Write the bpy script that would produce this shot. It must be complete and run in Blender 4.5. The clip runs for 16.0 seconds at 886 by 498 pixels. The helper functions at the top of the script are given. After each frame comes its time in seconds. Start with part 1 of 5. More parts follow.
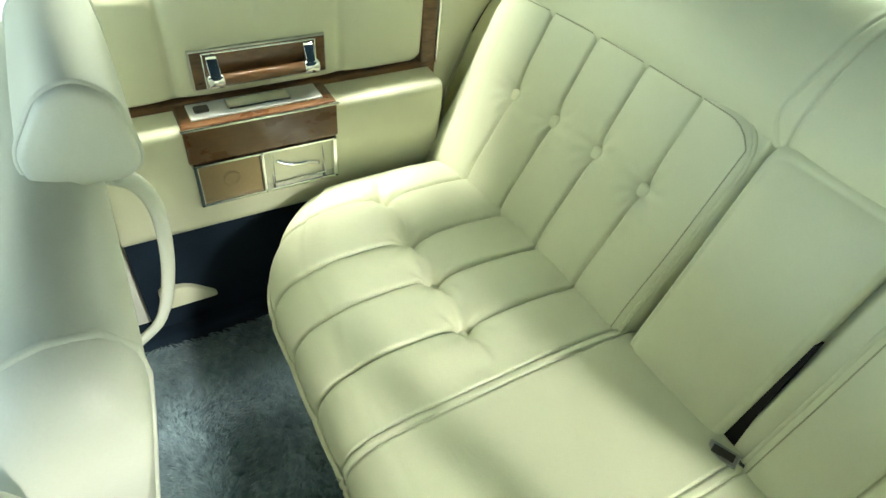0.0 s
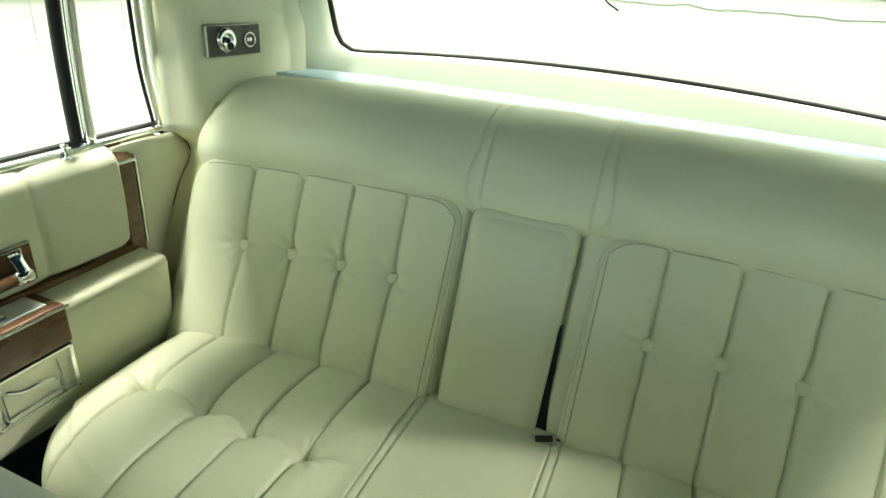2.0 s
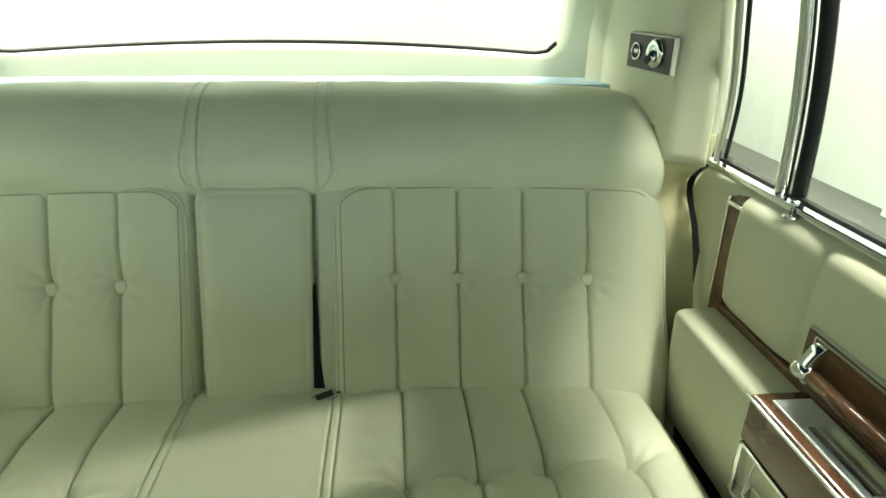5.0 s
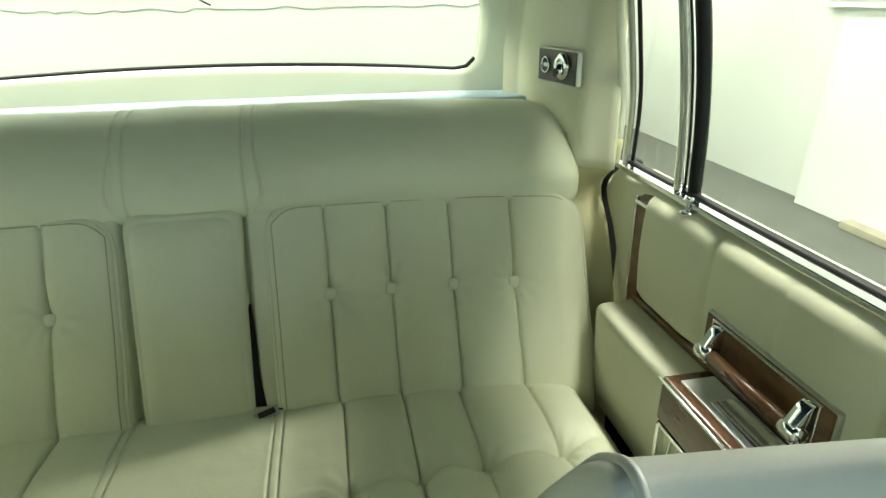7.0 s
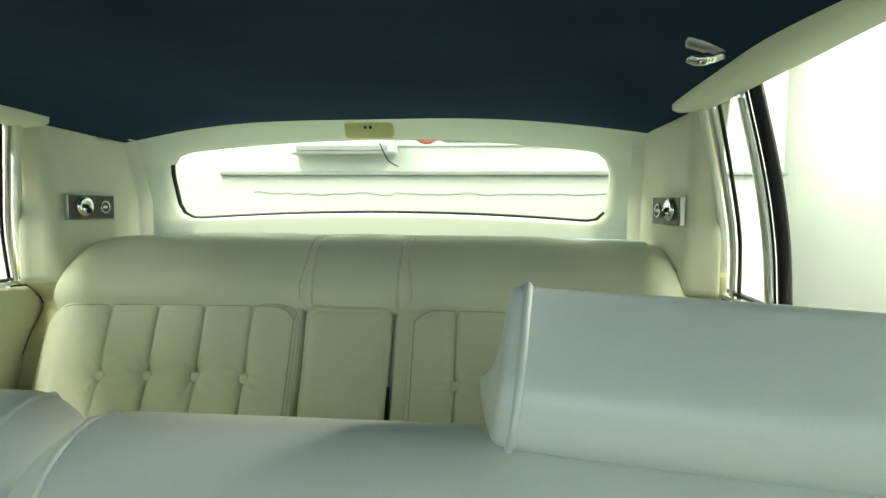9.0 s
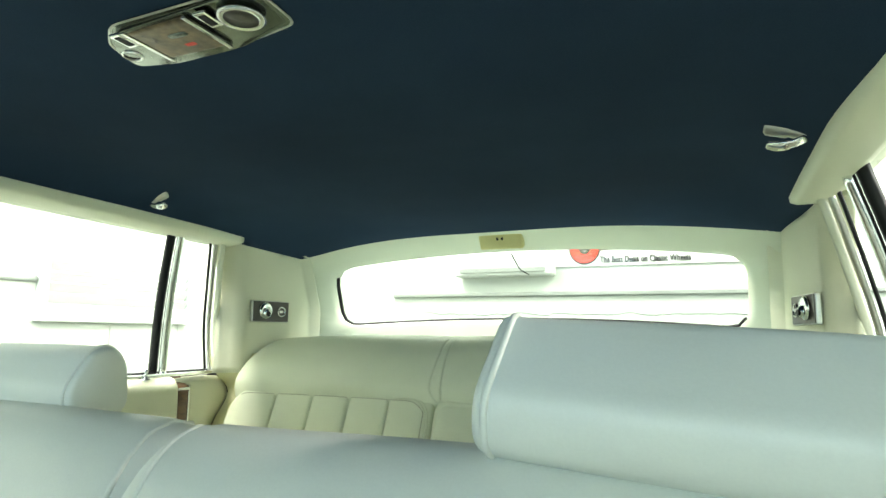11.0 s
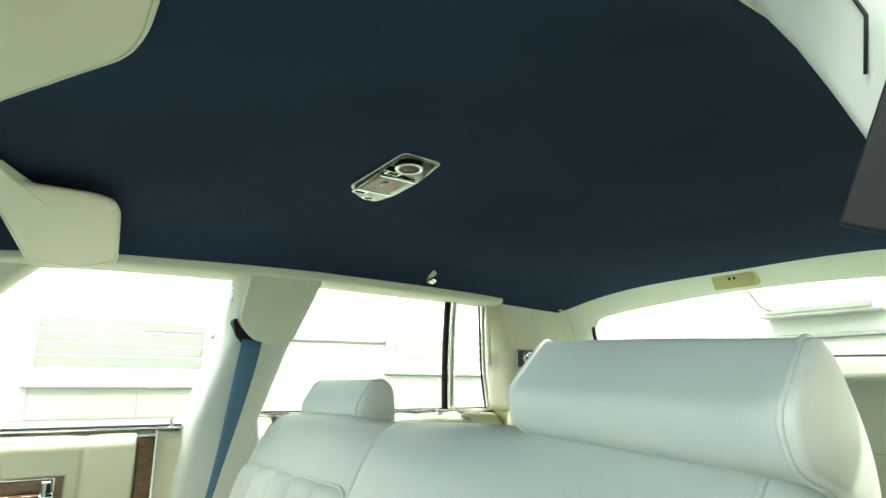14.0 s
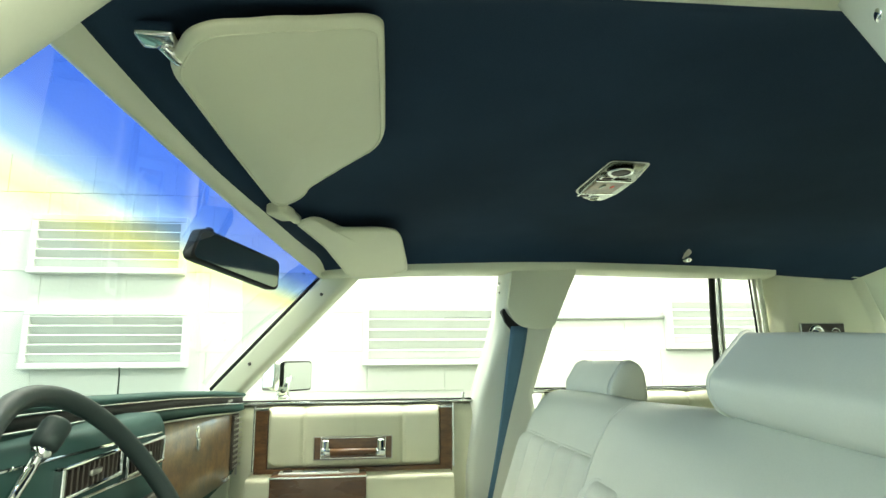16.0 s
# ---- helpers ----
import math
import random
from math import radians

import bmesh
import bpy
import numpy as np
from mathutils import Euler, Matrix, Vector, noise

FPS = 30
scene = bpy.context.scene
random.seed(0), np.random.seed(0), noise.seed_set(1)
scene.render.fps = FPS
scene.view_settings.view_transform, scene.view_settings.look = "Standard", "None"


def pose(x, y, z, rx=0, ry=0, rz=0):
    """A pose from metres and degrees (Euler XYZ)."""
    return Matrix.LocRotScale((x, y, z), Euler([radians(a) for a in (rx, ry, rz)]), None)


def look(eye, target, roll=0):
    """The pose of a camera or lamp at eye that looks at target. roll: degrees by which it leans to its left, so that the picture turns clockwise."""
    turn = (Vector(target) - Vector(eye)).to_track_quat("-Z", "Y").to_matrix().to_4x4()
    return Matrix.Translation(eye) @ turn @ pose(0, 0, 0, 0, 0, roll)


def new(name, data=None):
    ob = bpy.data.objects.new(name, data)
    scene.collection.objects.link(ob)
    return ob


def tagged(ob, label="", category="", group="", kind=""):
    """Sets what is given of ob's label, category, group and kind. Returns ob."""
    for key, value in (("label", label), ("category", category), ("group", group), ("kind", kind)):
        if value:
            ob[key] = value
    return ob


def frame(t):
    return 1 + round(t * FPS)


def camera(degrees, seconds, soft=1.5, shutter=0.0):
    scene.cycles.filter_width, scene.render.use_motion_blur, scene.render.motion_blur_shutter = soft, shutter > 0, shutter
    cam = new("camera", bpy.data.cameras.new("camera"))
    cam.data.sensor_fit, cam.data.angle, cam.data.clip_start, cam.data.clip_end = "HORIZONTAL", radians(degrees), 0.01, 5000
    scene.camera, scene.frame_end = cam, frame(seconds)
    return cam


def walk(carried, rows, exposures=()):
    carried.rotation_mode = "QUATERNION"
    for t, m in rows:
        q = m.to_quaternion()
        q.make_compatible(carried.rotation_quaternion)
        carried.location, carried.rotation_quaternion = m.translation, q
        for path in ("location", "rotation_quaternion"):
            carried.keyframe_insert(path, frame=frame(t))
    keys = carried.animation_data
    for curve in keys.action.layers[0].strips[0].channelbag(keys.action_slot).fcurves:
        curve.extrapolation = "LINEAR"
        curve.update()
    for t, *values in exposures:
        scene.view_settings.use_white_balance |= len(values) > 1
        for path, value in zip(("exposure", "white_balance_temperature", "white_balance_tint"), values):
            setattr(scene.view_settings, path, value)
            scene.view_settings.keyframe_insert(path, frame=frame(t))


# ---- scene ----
cam = camera(72.9, 16.0)

PATH = [
    (0, (-0.245, 0.68, 1.156), (0.982, -0.125, -0.203), 6.4),
    (0.5, (-0.204, 0.753, 1.165), (0.89, -0.325, -0.116), 6.0),
    (1, (-0.207, 0.828, 1.169), (0.709, -0.486, -0.028), 5.5),
    (1.5, (-0.213, 0.872, 1.163), (0.56, -0.666, 0.144), 4.8),
    (2, (-0.203, 0.907, 1.149), (0.441, -0.784, 0.298), 4.2),
    (2.5, (-0.202, 0.912, 1.133), (0.277, -0.848, 0.311), 3.6),
    (3, (-0.208, 0.919, 1.126), (0.108, -0.879, 0.308), 2.7),
    (3.5, (-0.192, 0.933, 1.113), (-0.053, -0.888, 0.297), 2.4),
    (4, (-0.201, 0.941, 1.097), (-0.185, -0.889, 0.291), 1.7),
    (4.5, (-0.211, 0.943, 1.091), (-0.31, -0.882, 0.281), 1.4),
    (5, (-0.228, 0.96, 1.09), (-0.393, -0.862, 0.281), 0.7),
    (7.5, (-0.262, 1.035, 1.112), (-0.614, -0.783, 0.358), -0.9),
    (8, (-0.28, 1.095, 1.056), (-0.545, -0.807, 0.497), -0.4),
    (8.5, (-0.309, 1.178, 1.043), (-0.344, -0.788, 0.68), -0.1),
    (9, (-0.342, 1.251, 0.997), (-0.124, -0.731, 0.846), 0.3),
    (9.5, (-0.388, 1.285, 0.973), (0.038, -0.669, 0.952), 0.5),
    (12, (-0.592, 1.35, 0.913), (0.413, -0.332, 1.314), 0.7),
    (12.5, (-0.661, 1.387, 0.915), (0.492, -0.195, 1.326), 0.5),
    (13, (-0.717, 1.363, 0.916), (0.576, -0.102, 1.343), 0.5),
    (13.5, (-0.793, 1.361, 0.888), (0.642, 0.039, 1.326), 0.4),
    (14, (-0.88, 1.366, 0.887), (0.712, 0.242, 1.335), 0.2),
    (14.5, (-0.932, 1.403, 0.889), (0.802, 0.513, 1.335), 0.0),
    (15, (-0.969, 1.408, 0.889), (0.876, 0.777, 1.331), -0.2),
    (15.5, (-1.004, 1.382, 0.901), (0.905, 0.973, 1.332), -0.3),
    (16, (-1.069, 1.328, 0.91), (0.881, 1.066, 1.271), -0.4),
]
walk(cam, [(t, look(eye, target, roll)) for t, eye, target, roll in PATH],
     exposures=[(0.0, 0.85, 6500, 10), (1.0, 0.60, 6500, 10), (2.0, 0.18, 6500, 10), (3.5, 0.08, 6500, 9), (5.0, 0.10, 6500, 9), (7.5, -0.18, 6500, 10), (8.5, -0.28, 6500, 10),
                (9.5, 0.1, 6450, 11), (12.0, 0.38, 6200, 13), (13.5, 0.35, 6250, 13), (16.0, 0.05, 6550, 9)])

# ---------------- world and lights ----------------
world = bpy.data.worlds.new("world")
scene.world = world
world.use_nodes = True
world.node_tree.nodes["Background"].inputs[0].default_value = (0.9, 0.95, 1.0, 1)
world.node_tree.nodes["Background"].inputs[1].default_value = 0.05


def area_lamp(name, loc, target, sx, sy, watts, color):
    d = bpy.data.lights.new(name, "AREA")
    d.shape, d.size, d.size_y, d.energy, d.color = "RECTANGLE", sx, sy, watts, color
    ob = new(name, d)
    ob.matrix_world = look(loc, target)
    return ob


# unseen ceiling tubes of the workshop, the last added to brighten the passage
for i, (lx, ly) in enumerate([(-1.32, -1.1), (-1.32, 1.6), (-1.32, 4.2), (1.36, -1.2), (1.36, 1.5), (1.36, 4.2), (-2.8, -4.6)]):
    area_lamp("tube_light", (lx, ly, 3.05), (lx, ly, 0), 0.40, 1.5, 75 if (lx, ly) == (-1.32, 1.6) else 68 if ly > 4 else 118 if ly > 0 else 190 if lx > 0 else 150, (1.0, 1.0, 0.875))
# cool fill lamp before the closed front wall, added for bluish light from ahead
area_lamp("door_daylight", (-0.6, 6.3, 1.6), (-0.6, 0, 1.0), 4.0, 2.4, 130, (0.60, 0.84, 1.0))


# added lamp without a fixture; throws the bright band across the rear cushion
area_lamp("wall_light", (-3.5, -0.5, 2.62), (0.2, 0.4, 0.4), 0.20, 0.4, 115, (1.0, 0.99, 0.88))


# ---------------- materials ----------------
def mat(name, color, rough=0.5, metal=0.0, vary=0.06, scale=6.0, grain=300.0, bump=0.05, depth=0.001, color2=None, coat=0.0,
        sheen=0.0, stretch=(1, 1, 1), spec=0.5, crease=0.0):
    m = bpy.data.materials.new(name)
    m.use_nodes = True
    nt = m.node_tree
    N, L = nt.nodes, nt.links
    p = N["Principled BSDF"]
    p.inputs["Roughness"].default_value = rough
    p.inputs["Metallic"].default_value = metal
    p.inputs["Coat Weight"].default_value = coat
    p.inputs["Coat Roughness"].default_value = 0.08
    p.inputs["Sheen Weight"].default_value = sheen
    p.inputs["Specular IOR Level"].default_value = spec
    co = N.new("ShaderNodeTexCoord")
    mp = N.new("ShaderNodeMapping")
    mp.inputs["Scale"].default_value = stretch
    L.new(co.outputs["Object"], mp.inputs["Vector"])
    big, small = N.new("ShaderNodeTexNoise"), N.new("ShaderNodeTexNoise")
    big.inputs["Scale"].default_value, big.inputs["Detail"].default_value = scale, 4
    small.inputs["Scale"].default_value, small.inputs["Detail"].default_value = grain, 3
    for n in (big, small):
        L.new(mp.outputs["Vector"], n.inputs["Vector"])
    ramp = N.new("ShaderNodeValToRGB")
    lo = color2 or [c * (1 - vary) for c in color]
    hi = color if color2 else [min(1, c * (1 + vary)) for c in color]
    ramp.color_ramp.elements[0].position, ramp.color_ramp.elements[1].position = 0.32, 0.68
    ramp.color_ramp.elements[0].color, ramp.color_ramp.elements[1].color = (*lo, 1), (*hi, 1)
    mix = N.new("ShaderNodeMath")
    mix.operation = "MULTIPLY_ADD"
    mix.inputs[1].default_value, mix.inputs[2].default_value = 0.3, 0.0
    L.new(small.outputs["Fac"], mix.inputs[0])
    add = N.new("ShaderNodeMath")
    add.operation = "MULTIPLY_ADD"
    add.inputs[1].default_value = 0.7
    L.new(big.outputs["Fac"], add.inputs[0])
    L.new(mix.outputs[0], add.inputs[2])
    L.new(add.outputs[0], ramp.inputs["Fac"])
    L.new(ramp.outputs["Color"], p.inputs["Base Color"])
    if bump:
        b = N.new("ShaderNodeBump")
        b.inputs["Strength"].default_value, b.inputs["Distance"].default_value = bump, depth
        L.new(small.outputs["Fac"], b.inputs["Height"])
        if crease:   # soft undulation and fine creases of stretched hide
            w, v, c = N.new("ShaderNodeTexNoise"), N.new("ShaderNodeTexVoronoi"), N.new("ShaderNodeBump")
            w.inputs["Scale"].default_value, w.inputs["Detail"].default_value, w.inputs["Distortion"].default_value = 17, 5, 1.4
            v.feature = "DISTANCE_TO_EDGE"
            v.inputs["Scale"].default_value = 140
            L.new(mp.outputs["Vector"], w.inputs["Vector"])
            L.new(mp.outputs["Vector"], v.inputs["Vector"])
            ma = N.new("ShaderNodeMath")
            ma.operation = "MULTIPLY_ADD"
            ma.inputs[1].default_value = 0.10
            L.new(v.outputs["Distance"], ma.inputs[0])
            L.new(w.outputs["Fac"], ma.inputs[2])
            c.inputs["Strength"].default_value, c.inputs["Distance"].default_value = crease, 0.006
            L.new(ma.outputs[0], c.inputs["Height"])
            L.new(c.outputs["Normal"], b.inputs["Normal"])
        L.new(b.outputs["Normal"], p.inputs["Normal"])
    rr = N.new("ShaderNodeMapRange")
    rr.inputs["To Min"].default_value, rr.inputs["To Max"].default_value = max(0, rough - 0.06), min(1, rough + 0.06)
    L.new(big.outputs["Fac"], rr.inputs["Value"])
    L.new(rr.outputs["Result"], p.inputs["Roughness"])
    return m


LEATHER = mat("cream_leather", (0.652, 0.675, 0.490), 0.40, vary=0.05, scale=5, grain=420, bump=0.25, depth=0.0006, crease=0.15)
# same hide as LEATHER, with the bluish front light put into its colour
LEATHER_F = mat("cool_lit_leather", (0.655, 0.685, 0.615), 0.40, vary=0.05, scale=5, grain=420, bump=0.12, depth=0.0005, crease=0.06)
LEATHER_Y = mat("aged_vinyl", (0.62, 0.60, 0.34), 0.45, vary=0.07, scale=7, grain=350, bump=0.2, depth=0.0006)
VINYL = mat("cream_vinyl", (0.67, 0.68, 0.50), 0.48, vary=0.04, scale=4, grain=500, bump=0.2, depth=0.0005, crease=0.08)
TRIM = mat("cream_trim", (0.655, 0.685, 0.53), 0.55, vary=0.03, scale=3, grain=300, bump=0.08, depth=0.0005)
PILLAR = mat("pale_pillar_vinyl", (0.64, 0.67, 0.585), 0.5, vary=0.04, scale=4, grain=500, bump=0.2, depth=0.0005)
SEAM = mat("seam_thread", (0.42, 0.42, 0.28), 0.8, vary=0.1)
NAVY = mat("navy_cloth", (0.0215, 0.0410, 0.0720), 0.95, vary=0.25, scale=2.2, grain=700, bump=0.35, depth=0.0006, spec=0.05)
CARPET = mat("blue_carpet", (0.36, 0.50, 0.56), 1.0, scale=6, grain=60, bump=1.0, depth=0.010, color2=(0.06, 0.105, 0.125), sheen=0.6, spec=0.05)
# pale satin colour stands in for a window's bright reflection
SATIN = mat("bright_reflection_alloy", (0.80, 0.82, 0.80), 0.38, 0.45, vary=0.06, grain=200, bump=0.05)
SHELF = mat("pale_blue_carpet", (0.42, 0.56, 0.60), 1.0, vary=0.12, scale=9, grain=420, bump=0.8, depth=0.002, spec=0.1)
DCARPET = mat("dark_carpet", (0.012, 0.022, 0.035), 1.0, vary=0.3, scale=8, grain=400, bump=0.8, depth=0.002, spec=0.1)
WOOD = mat("burl_wood", (0.200, 0.098, 0.034), 0.30, scale=46, grain=190, bump=0.03, color2=(0.055, 0.025, 0.009), coat=0.25,
           stretch=(1, 0.35, 1))
WOOD2 = mat("amber_wood", (0.150, 0.072, 0.024), 0.28, scale=26, grain=150, bump=0.03, color2=(0.070, 0.026, 0.009), coat=0.5,
            stretch=(1, 0.4, 1))
GLOVE = mat("walnut_panel", (0.23, 0.135, 0.050), 0.32, scale=30, grain=140, bump=0.03, color2=(0.050, 0.026, 0.010), coat=0.3)
CHROME = mat("chrome", (0.82, 0.84, 0.84), 0.10, 1.0, vary=0.03, bump=0)
STEEL = mat("brushed_plate", (0.55, 0.55, 0.50), 0.32, 1.0, vary=0.08, grain=200, bump=0.05)
BLACK = mat("black_rubber", (0.007, 0.0075, 0.0075), 0.55, vary=0.2, grain=300, bump=0.1, spec=0.25)
DARKP = mat("dark_plate", (0.045, 0.04, 0.03), 0.4, vary=0.2, grain=200, bump=0.05)
BROWNP = mat("bronze_plate", (0.36, 0.27, 0.16), 0.38, 0.5, vary=0.1, grain=250, bump=0.05)
GREEN = mat("teal_dash_vinyl", (0.026, 0.076, 0.066), 0.68, vary=0.08, scale=4, grain=600, bump=0.35, depth=0.0006, spec=0.22)
WHEEL = mat("grey_green_rim", (0.020, 0.034, 0.031), 0.55, vary=0.10, grain=350, bump=0.2, spec=0.3)
WEB = mat("blue_webbing", (0.075, 0.17, 0.25), 0.7, vary=0.08, scale=10, grain=900, bump=0.5, depth=0.0006)
WEBD = mat("dark_webbing", (0.05, 0.05, 0.045), 0.7, vary=0.1, scale=10, grain=900, bump=0.5, depth=0.0006)
YELLOW = mat("yellowed_plastic", (0.62, 0.58, 0.26), 0.45, vary=0.05, grain=150, bump=0.05)
LENS = mat("clear_lamp_plastic", (0.17, 0.19, 0.16), 0.12, 0.9, vary=0.25, scale=40, grain=120, bump=0.2)
REFL = mat("lamp_interior", (0.14, 0.10, 0.05), 0.3, 0.4, vary=0.6, scale=60, grain=160, bump=0.2)
MIRROR = mat("mirror", (0.78, 0.80, 0.80), 0.02, 1.0, vary=0.01, bump=0)
# greyer than MIRROR, so the white wall it reflects comes out dimmer
WINGM = mat("dimmed_mirror", (0.50, 0.52, 0.51), 0.04, 1.0, vary=0.03, bump=0)
WHITEW = mat("white_wall_paint", (0.66, 0.69, 0.64), 0.7, vary=0.03, scale=1.2, grain=60, bump=0.3, depth=0.004)
WHITEP = mat("white_sheet_metal", (0.66, 0.69, 0.66), 0.5, vary=0.04, scale=2, grain=80, bump=0.05)
CONC = mat("grey_floor", (0.105, 0.11, 0.095), 0.6, vary=0.2, scale=2.5, grain=40, bump=0.15, depth=0.003)
GREYP = mat("grey_paint", (0.30, 0.32, 0.30), 0.5, vary=0.1)
TIMBER = mat("grey_timber", (0.36, 0.33, 0.25), 0.8, vary=0.15, scale=8, grain=90, bump=0.2)
RED = mat("red_paint", (0.75, 0.06, 0.03), 0.5, vary=0.05)
SIGNW = mat("sign_white", (0.80, 0.80, 0.78), 0.5, vary=0.03)


def glass(name, low, top=None, z0=0.0, z1=1.0):
    """Thin clear pane; with top, a tint that deepens with height."""
    m = bpy.data.materials.new(name)
    m.use_nodes = True
    N, L = m.node_tree.nodes, m.node_tree.links
    N.clear()
    out, mix, tr, gl, fr = (N.new("ShaderNode" + k) for k in ("OutputMaterial", "MixShader", "BsdfTransparent", "BsdfGlossy", "LayerWeight"))
    pw, ad = N.new("ShaderNodeMath"), N.new("ShaderNodeMath")
    pw.operation, pw.inputs[1].default_value = "POWER", 4.0
    ad.operation, ad.inputs[1].default_value, ad.inputs[2].default_value = "MULTIPLY_ADD", 0.5, 0.035
    L.new(fr.outputs["Facing"], pw.inputs[0])
    L.new(pw.outputs[0], ad.inputs[0])
    gl.inputs["Roughness"].default_value = 0.02
    tr.inputs["Color"].default_value = (*low, 1)
    if top:
        geo, sep, rng, ramp = (N.new("ShaderNode" + k) for k in ("NewGeometry", "SeparateXYZ", "MapRange", "ValToRGB"))
        L.new(geo.outputs["Position"], sep.inputs[0])
        L.new(sep.outputs["Z"], rng.inputs["Value"])
        rng.inputs["From Min"].default_value, rng.inputs["From Max"].default_value = z0, z1
        L.new(rng.outputs["Result"], ramp.inputs["Fac"])
        els = ramp.color_ramp.elements
        els[0].position, els[0].color = 0.0, (*low, 1)
        els[1].position, els[1].color = 1.0, (*top[-1], 1)
        for k, c in enumerate(top[:-1]):
            e = els.new((k + 1) / len(top))
            e.color = (*c, 1)
        L.new(ramp.outputs["Color"], tr.inputs["Color"])
    for a, b in ((ad.outputs[0], mix.inputs[0]), (tr.outputs[0], mix.inputs[1]), (gl.outputs[0], mix.inputs[2]), (mix.outputs[0], out.inputs[0])):
        L.new(a, b)
    return m


GLASS = glass("window_glass", (0.80, 0.84, 0.80))
REARGLASS = glass("tinted_rear_glass", (0.52, 0.56, 0.52))
SHIELD = glass("shaded_windshield", (0.70, 0.76, 0.73), [(0.80, 0.79, 0.38), (0.20, 0.32, 0.55), (0.045, 0.11, 0.50), (0.03, 0.085, 0.46)], 1.045, 1.150)


# ---------------- builders ----------------
def thing(name, loc, label, category, group="", kind=""):
    ob = new(name)
    ob.location = loc
    ob.empty_display_size = 0.05
    return tagged(ob, label, category, group, kind)


def finish(name, me, material, parent, label, smooth, category="", kind=""):
    me.materials.append(material)
    if smooth:
        me.polygons.foreach_set("use_smooth", [True] * len(me.polygons))
    ob = new(name, me)
    if parent:
        ob.parent = parent
        ob.matrix_parent_inverse = Matrix.Translation(-parent.location)
    return tagged(ob, label, category, "", kind)


def part(name, bm, material, parent=None, label="", smooth=False, category="", kind=""):
    bmesh.ops.recalc_face_normals(bm, faces=bm.faces[:])
    me = bpy.data.meshes.new(name)
    bm.to_mesh(me)
    bm.free()
    return finish(name, me, material, parent, label, smooth, category, kind)


def grid(name, P, material, parent=None, label="", loop_u=False, loop_v=False, caps=False, category="", kind="", thick=0.0):
    """A smooth surface over an array of places P[u][v]."""
    P = np.asarray(P, float)
    nu, nv = P.shape[:2]
    idx = np.arange(nu * nv).reshape(nu, nv)
    faces = []
    for i in range(nu if loop_u else nu - 1):
        a, b = idx[i], idx[(i + 1) % nu]
        for j in range(nv if loop_v else nv - 1):
            k = (j + 1) % nv
            faces.append((a[j], b[j], b[k], a[k]))
    if caps:
        faces.append(tuple(idx[0][::-1]))
        faces.append(tuple(idx[-1]))
    me = bpy.data.meshes.new(name)
    me.from_pydata(P.reshape(-1, 3).tolist(), [], [tuple(int(q) for q in f) for f in faces])
    bm = bmesh.new()
    bm.from_mesh(me)
    bmesh.ops.recalc_face_normals(bm, faces=bm.faces[:])
    bm.to_mesh(me)
    bm.free()
    ob = finish(name, me, material, parent, label, True, category, kind)
    if thick:
        s = ob.modifiers.new("thickness", "SOLIDIFY")
        s.thickness, s.offset = thick, 0
    return ob


def box(lo, hi, bevel=0.0, seg=3):
    bm = bmesh.new()
    bmesh.ops.create_cube(bm, size=1)
    lo, hi = Vector(lo), Vector(hi)
    for v in bm.verts:
        v.co = Vector([(lo[k] + hi[k]) / 2 + v.co[k] * abs(hi[k] - lo[k]) for k in range(3)])
    if bevel:
        bmesh.ops.bevel(bm, geom=bm.edges[:], offset=bevel, segments=seg, profile=0.5, affect="EDGES")
    return bm


def turned(bm, m):
    bmesh.ops.transform(bm, matrix=m, verts=bm.verts[:])
    return bm


def joined(*bms):
    out = bmesh.new()
    for b in bms:
        me = bpy.data.meshes.new("tmp")
        b.to_mesh(me)
        b.free()
        out.from_mesh(me)
        bpy.data.meshes.remove(me)
    return out


def prism(outline, axis, a, b, bevel=0.0, seg=2):
    """An outline in the two other axes, drawn out along axis from a to b."""
    bm = bmesh.new()

    def at(p, d):
        q = list(p)
        q.insert("xyz".index(axis), d)
        return q
    va, vb = [bm.verts.new(at(p, a)) for p in outline], [bm.verts.new(at(p, b)) for p in outline]
    bm.faces.new(va)
    bm.faces.new(vb[::-1])
    n = len(outline)
    for i in range(n):
        bm.faces.new((va[i], vb[i], vb[(i + 1) % n], va[(i + 1) % n]))
    bmesh.ops.recalc_face_normals(bm, faces=bm.faces[:])
    if bevel:
        bmesh.ops.bevel(bm, geom=bm.edges[:], offset=bevel, segments=seg, profile=0.5, affect="EDGES", clamp_overlap=True)
    return bm


def rounded(pts, r, n=5):
    """A polygon with its corners rounded."""
    out, c = [], len(pts)
    for i in range(c):
        p, a, b = (Vector(pts[k % c]) for k in (i, i - 1, i + 1))
        ra = min(r, (a - p).length * 0.45, (b - p).length * 0.45)
        s, e = p + (a - p).normalized() * ra, p + (b - p).normalized() * ra
        for k in range(n + 1):
            t = k / n
            out.append(tuple(s * (1 - t) ** 2 + p * 2 * t * (1 - t) + e * t ** 2))
    return out


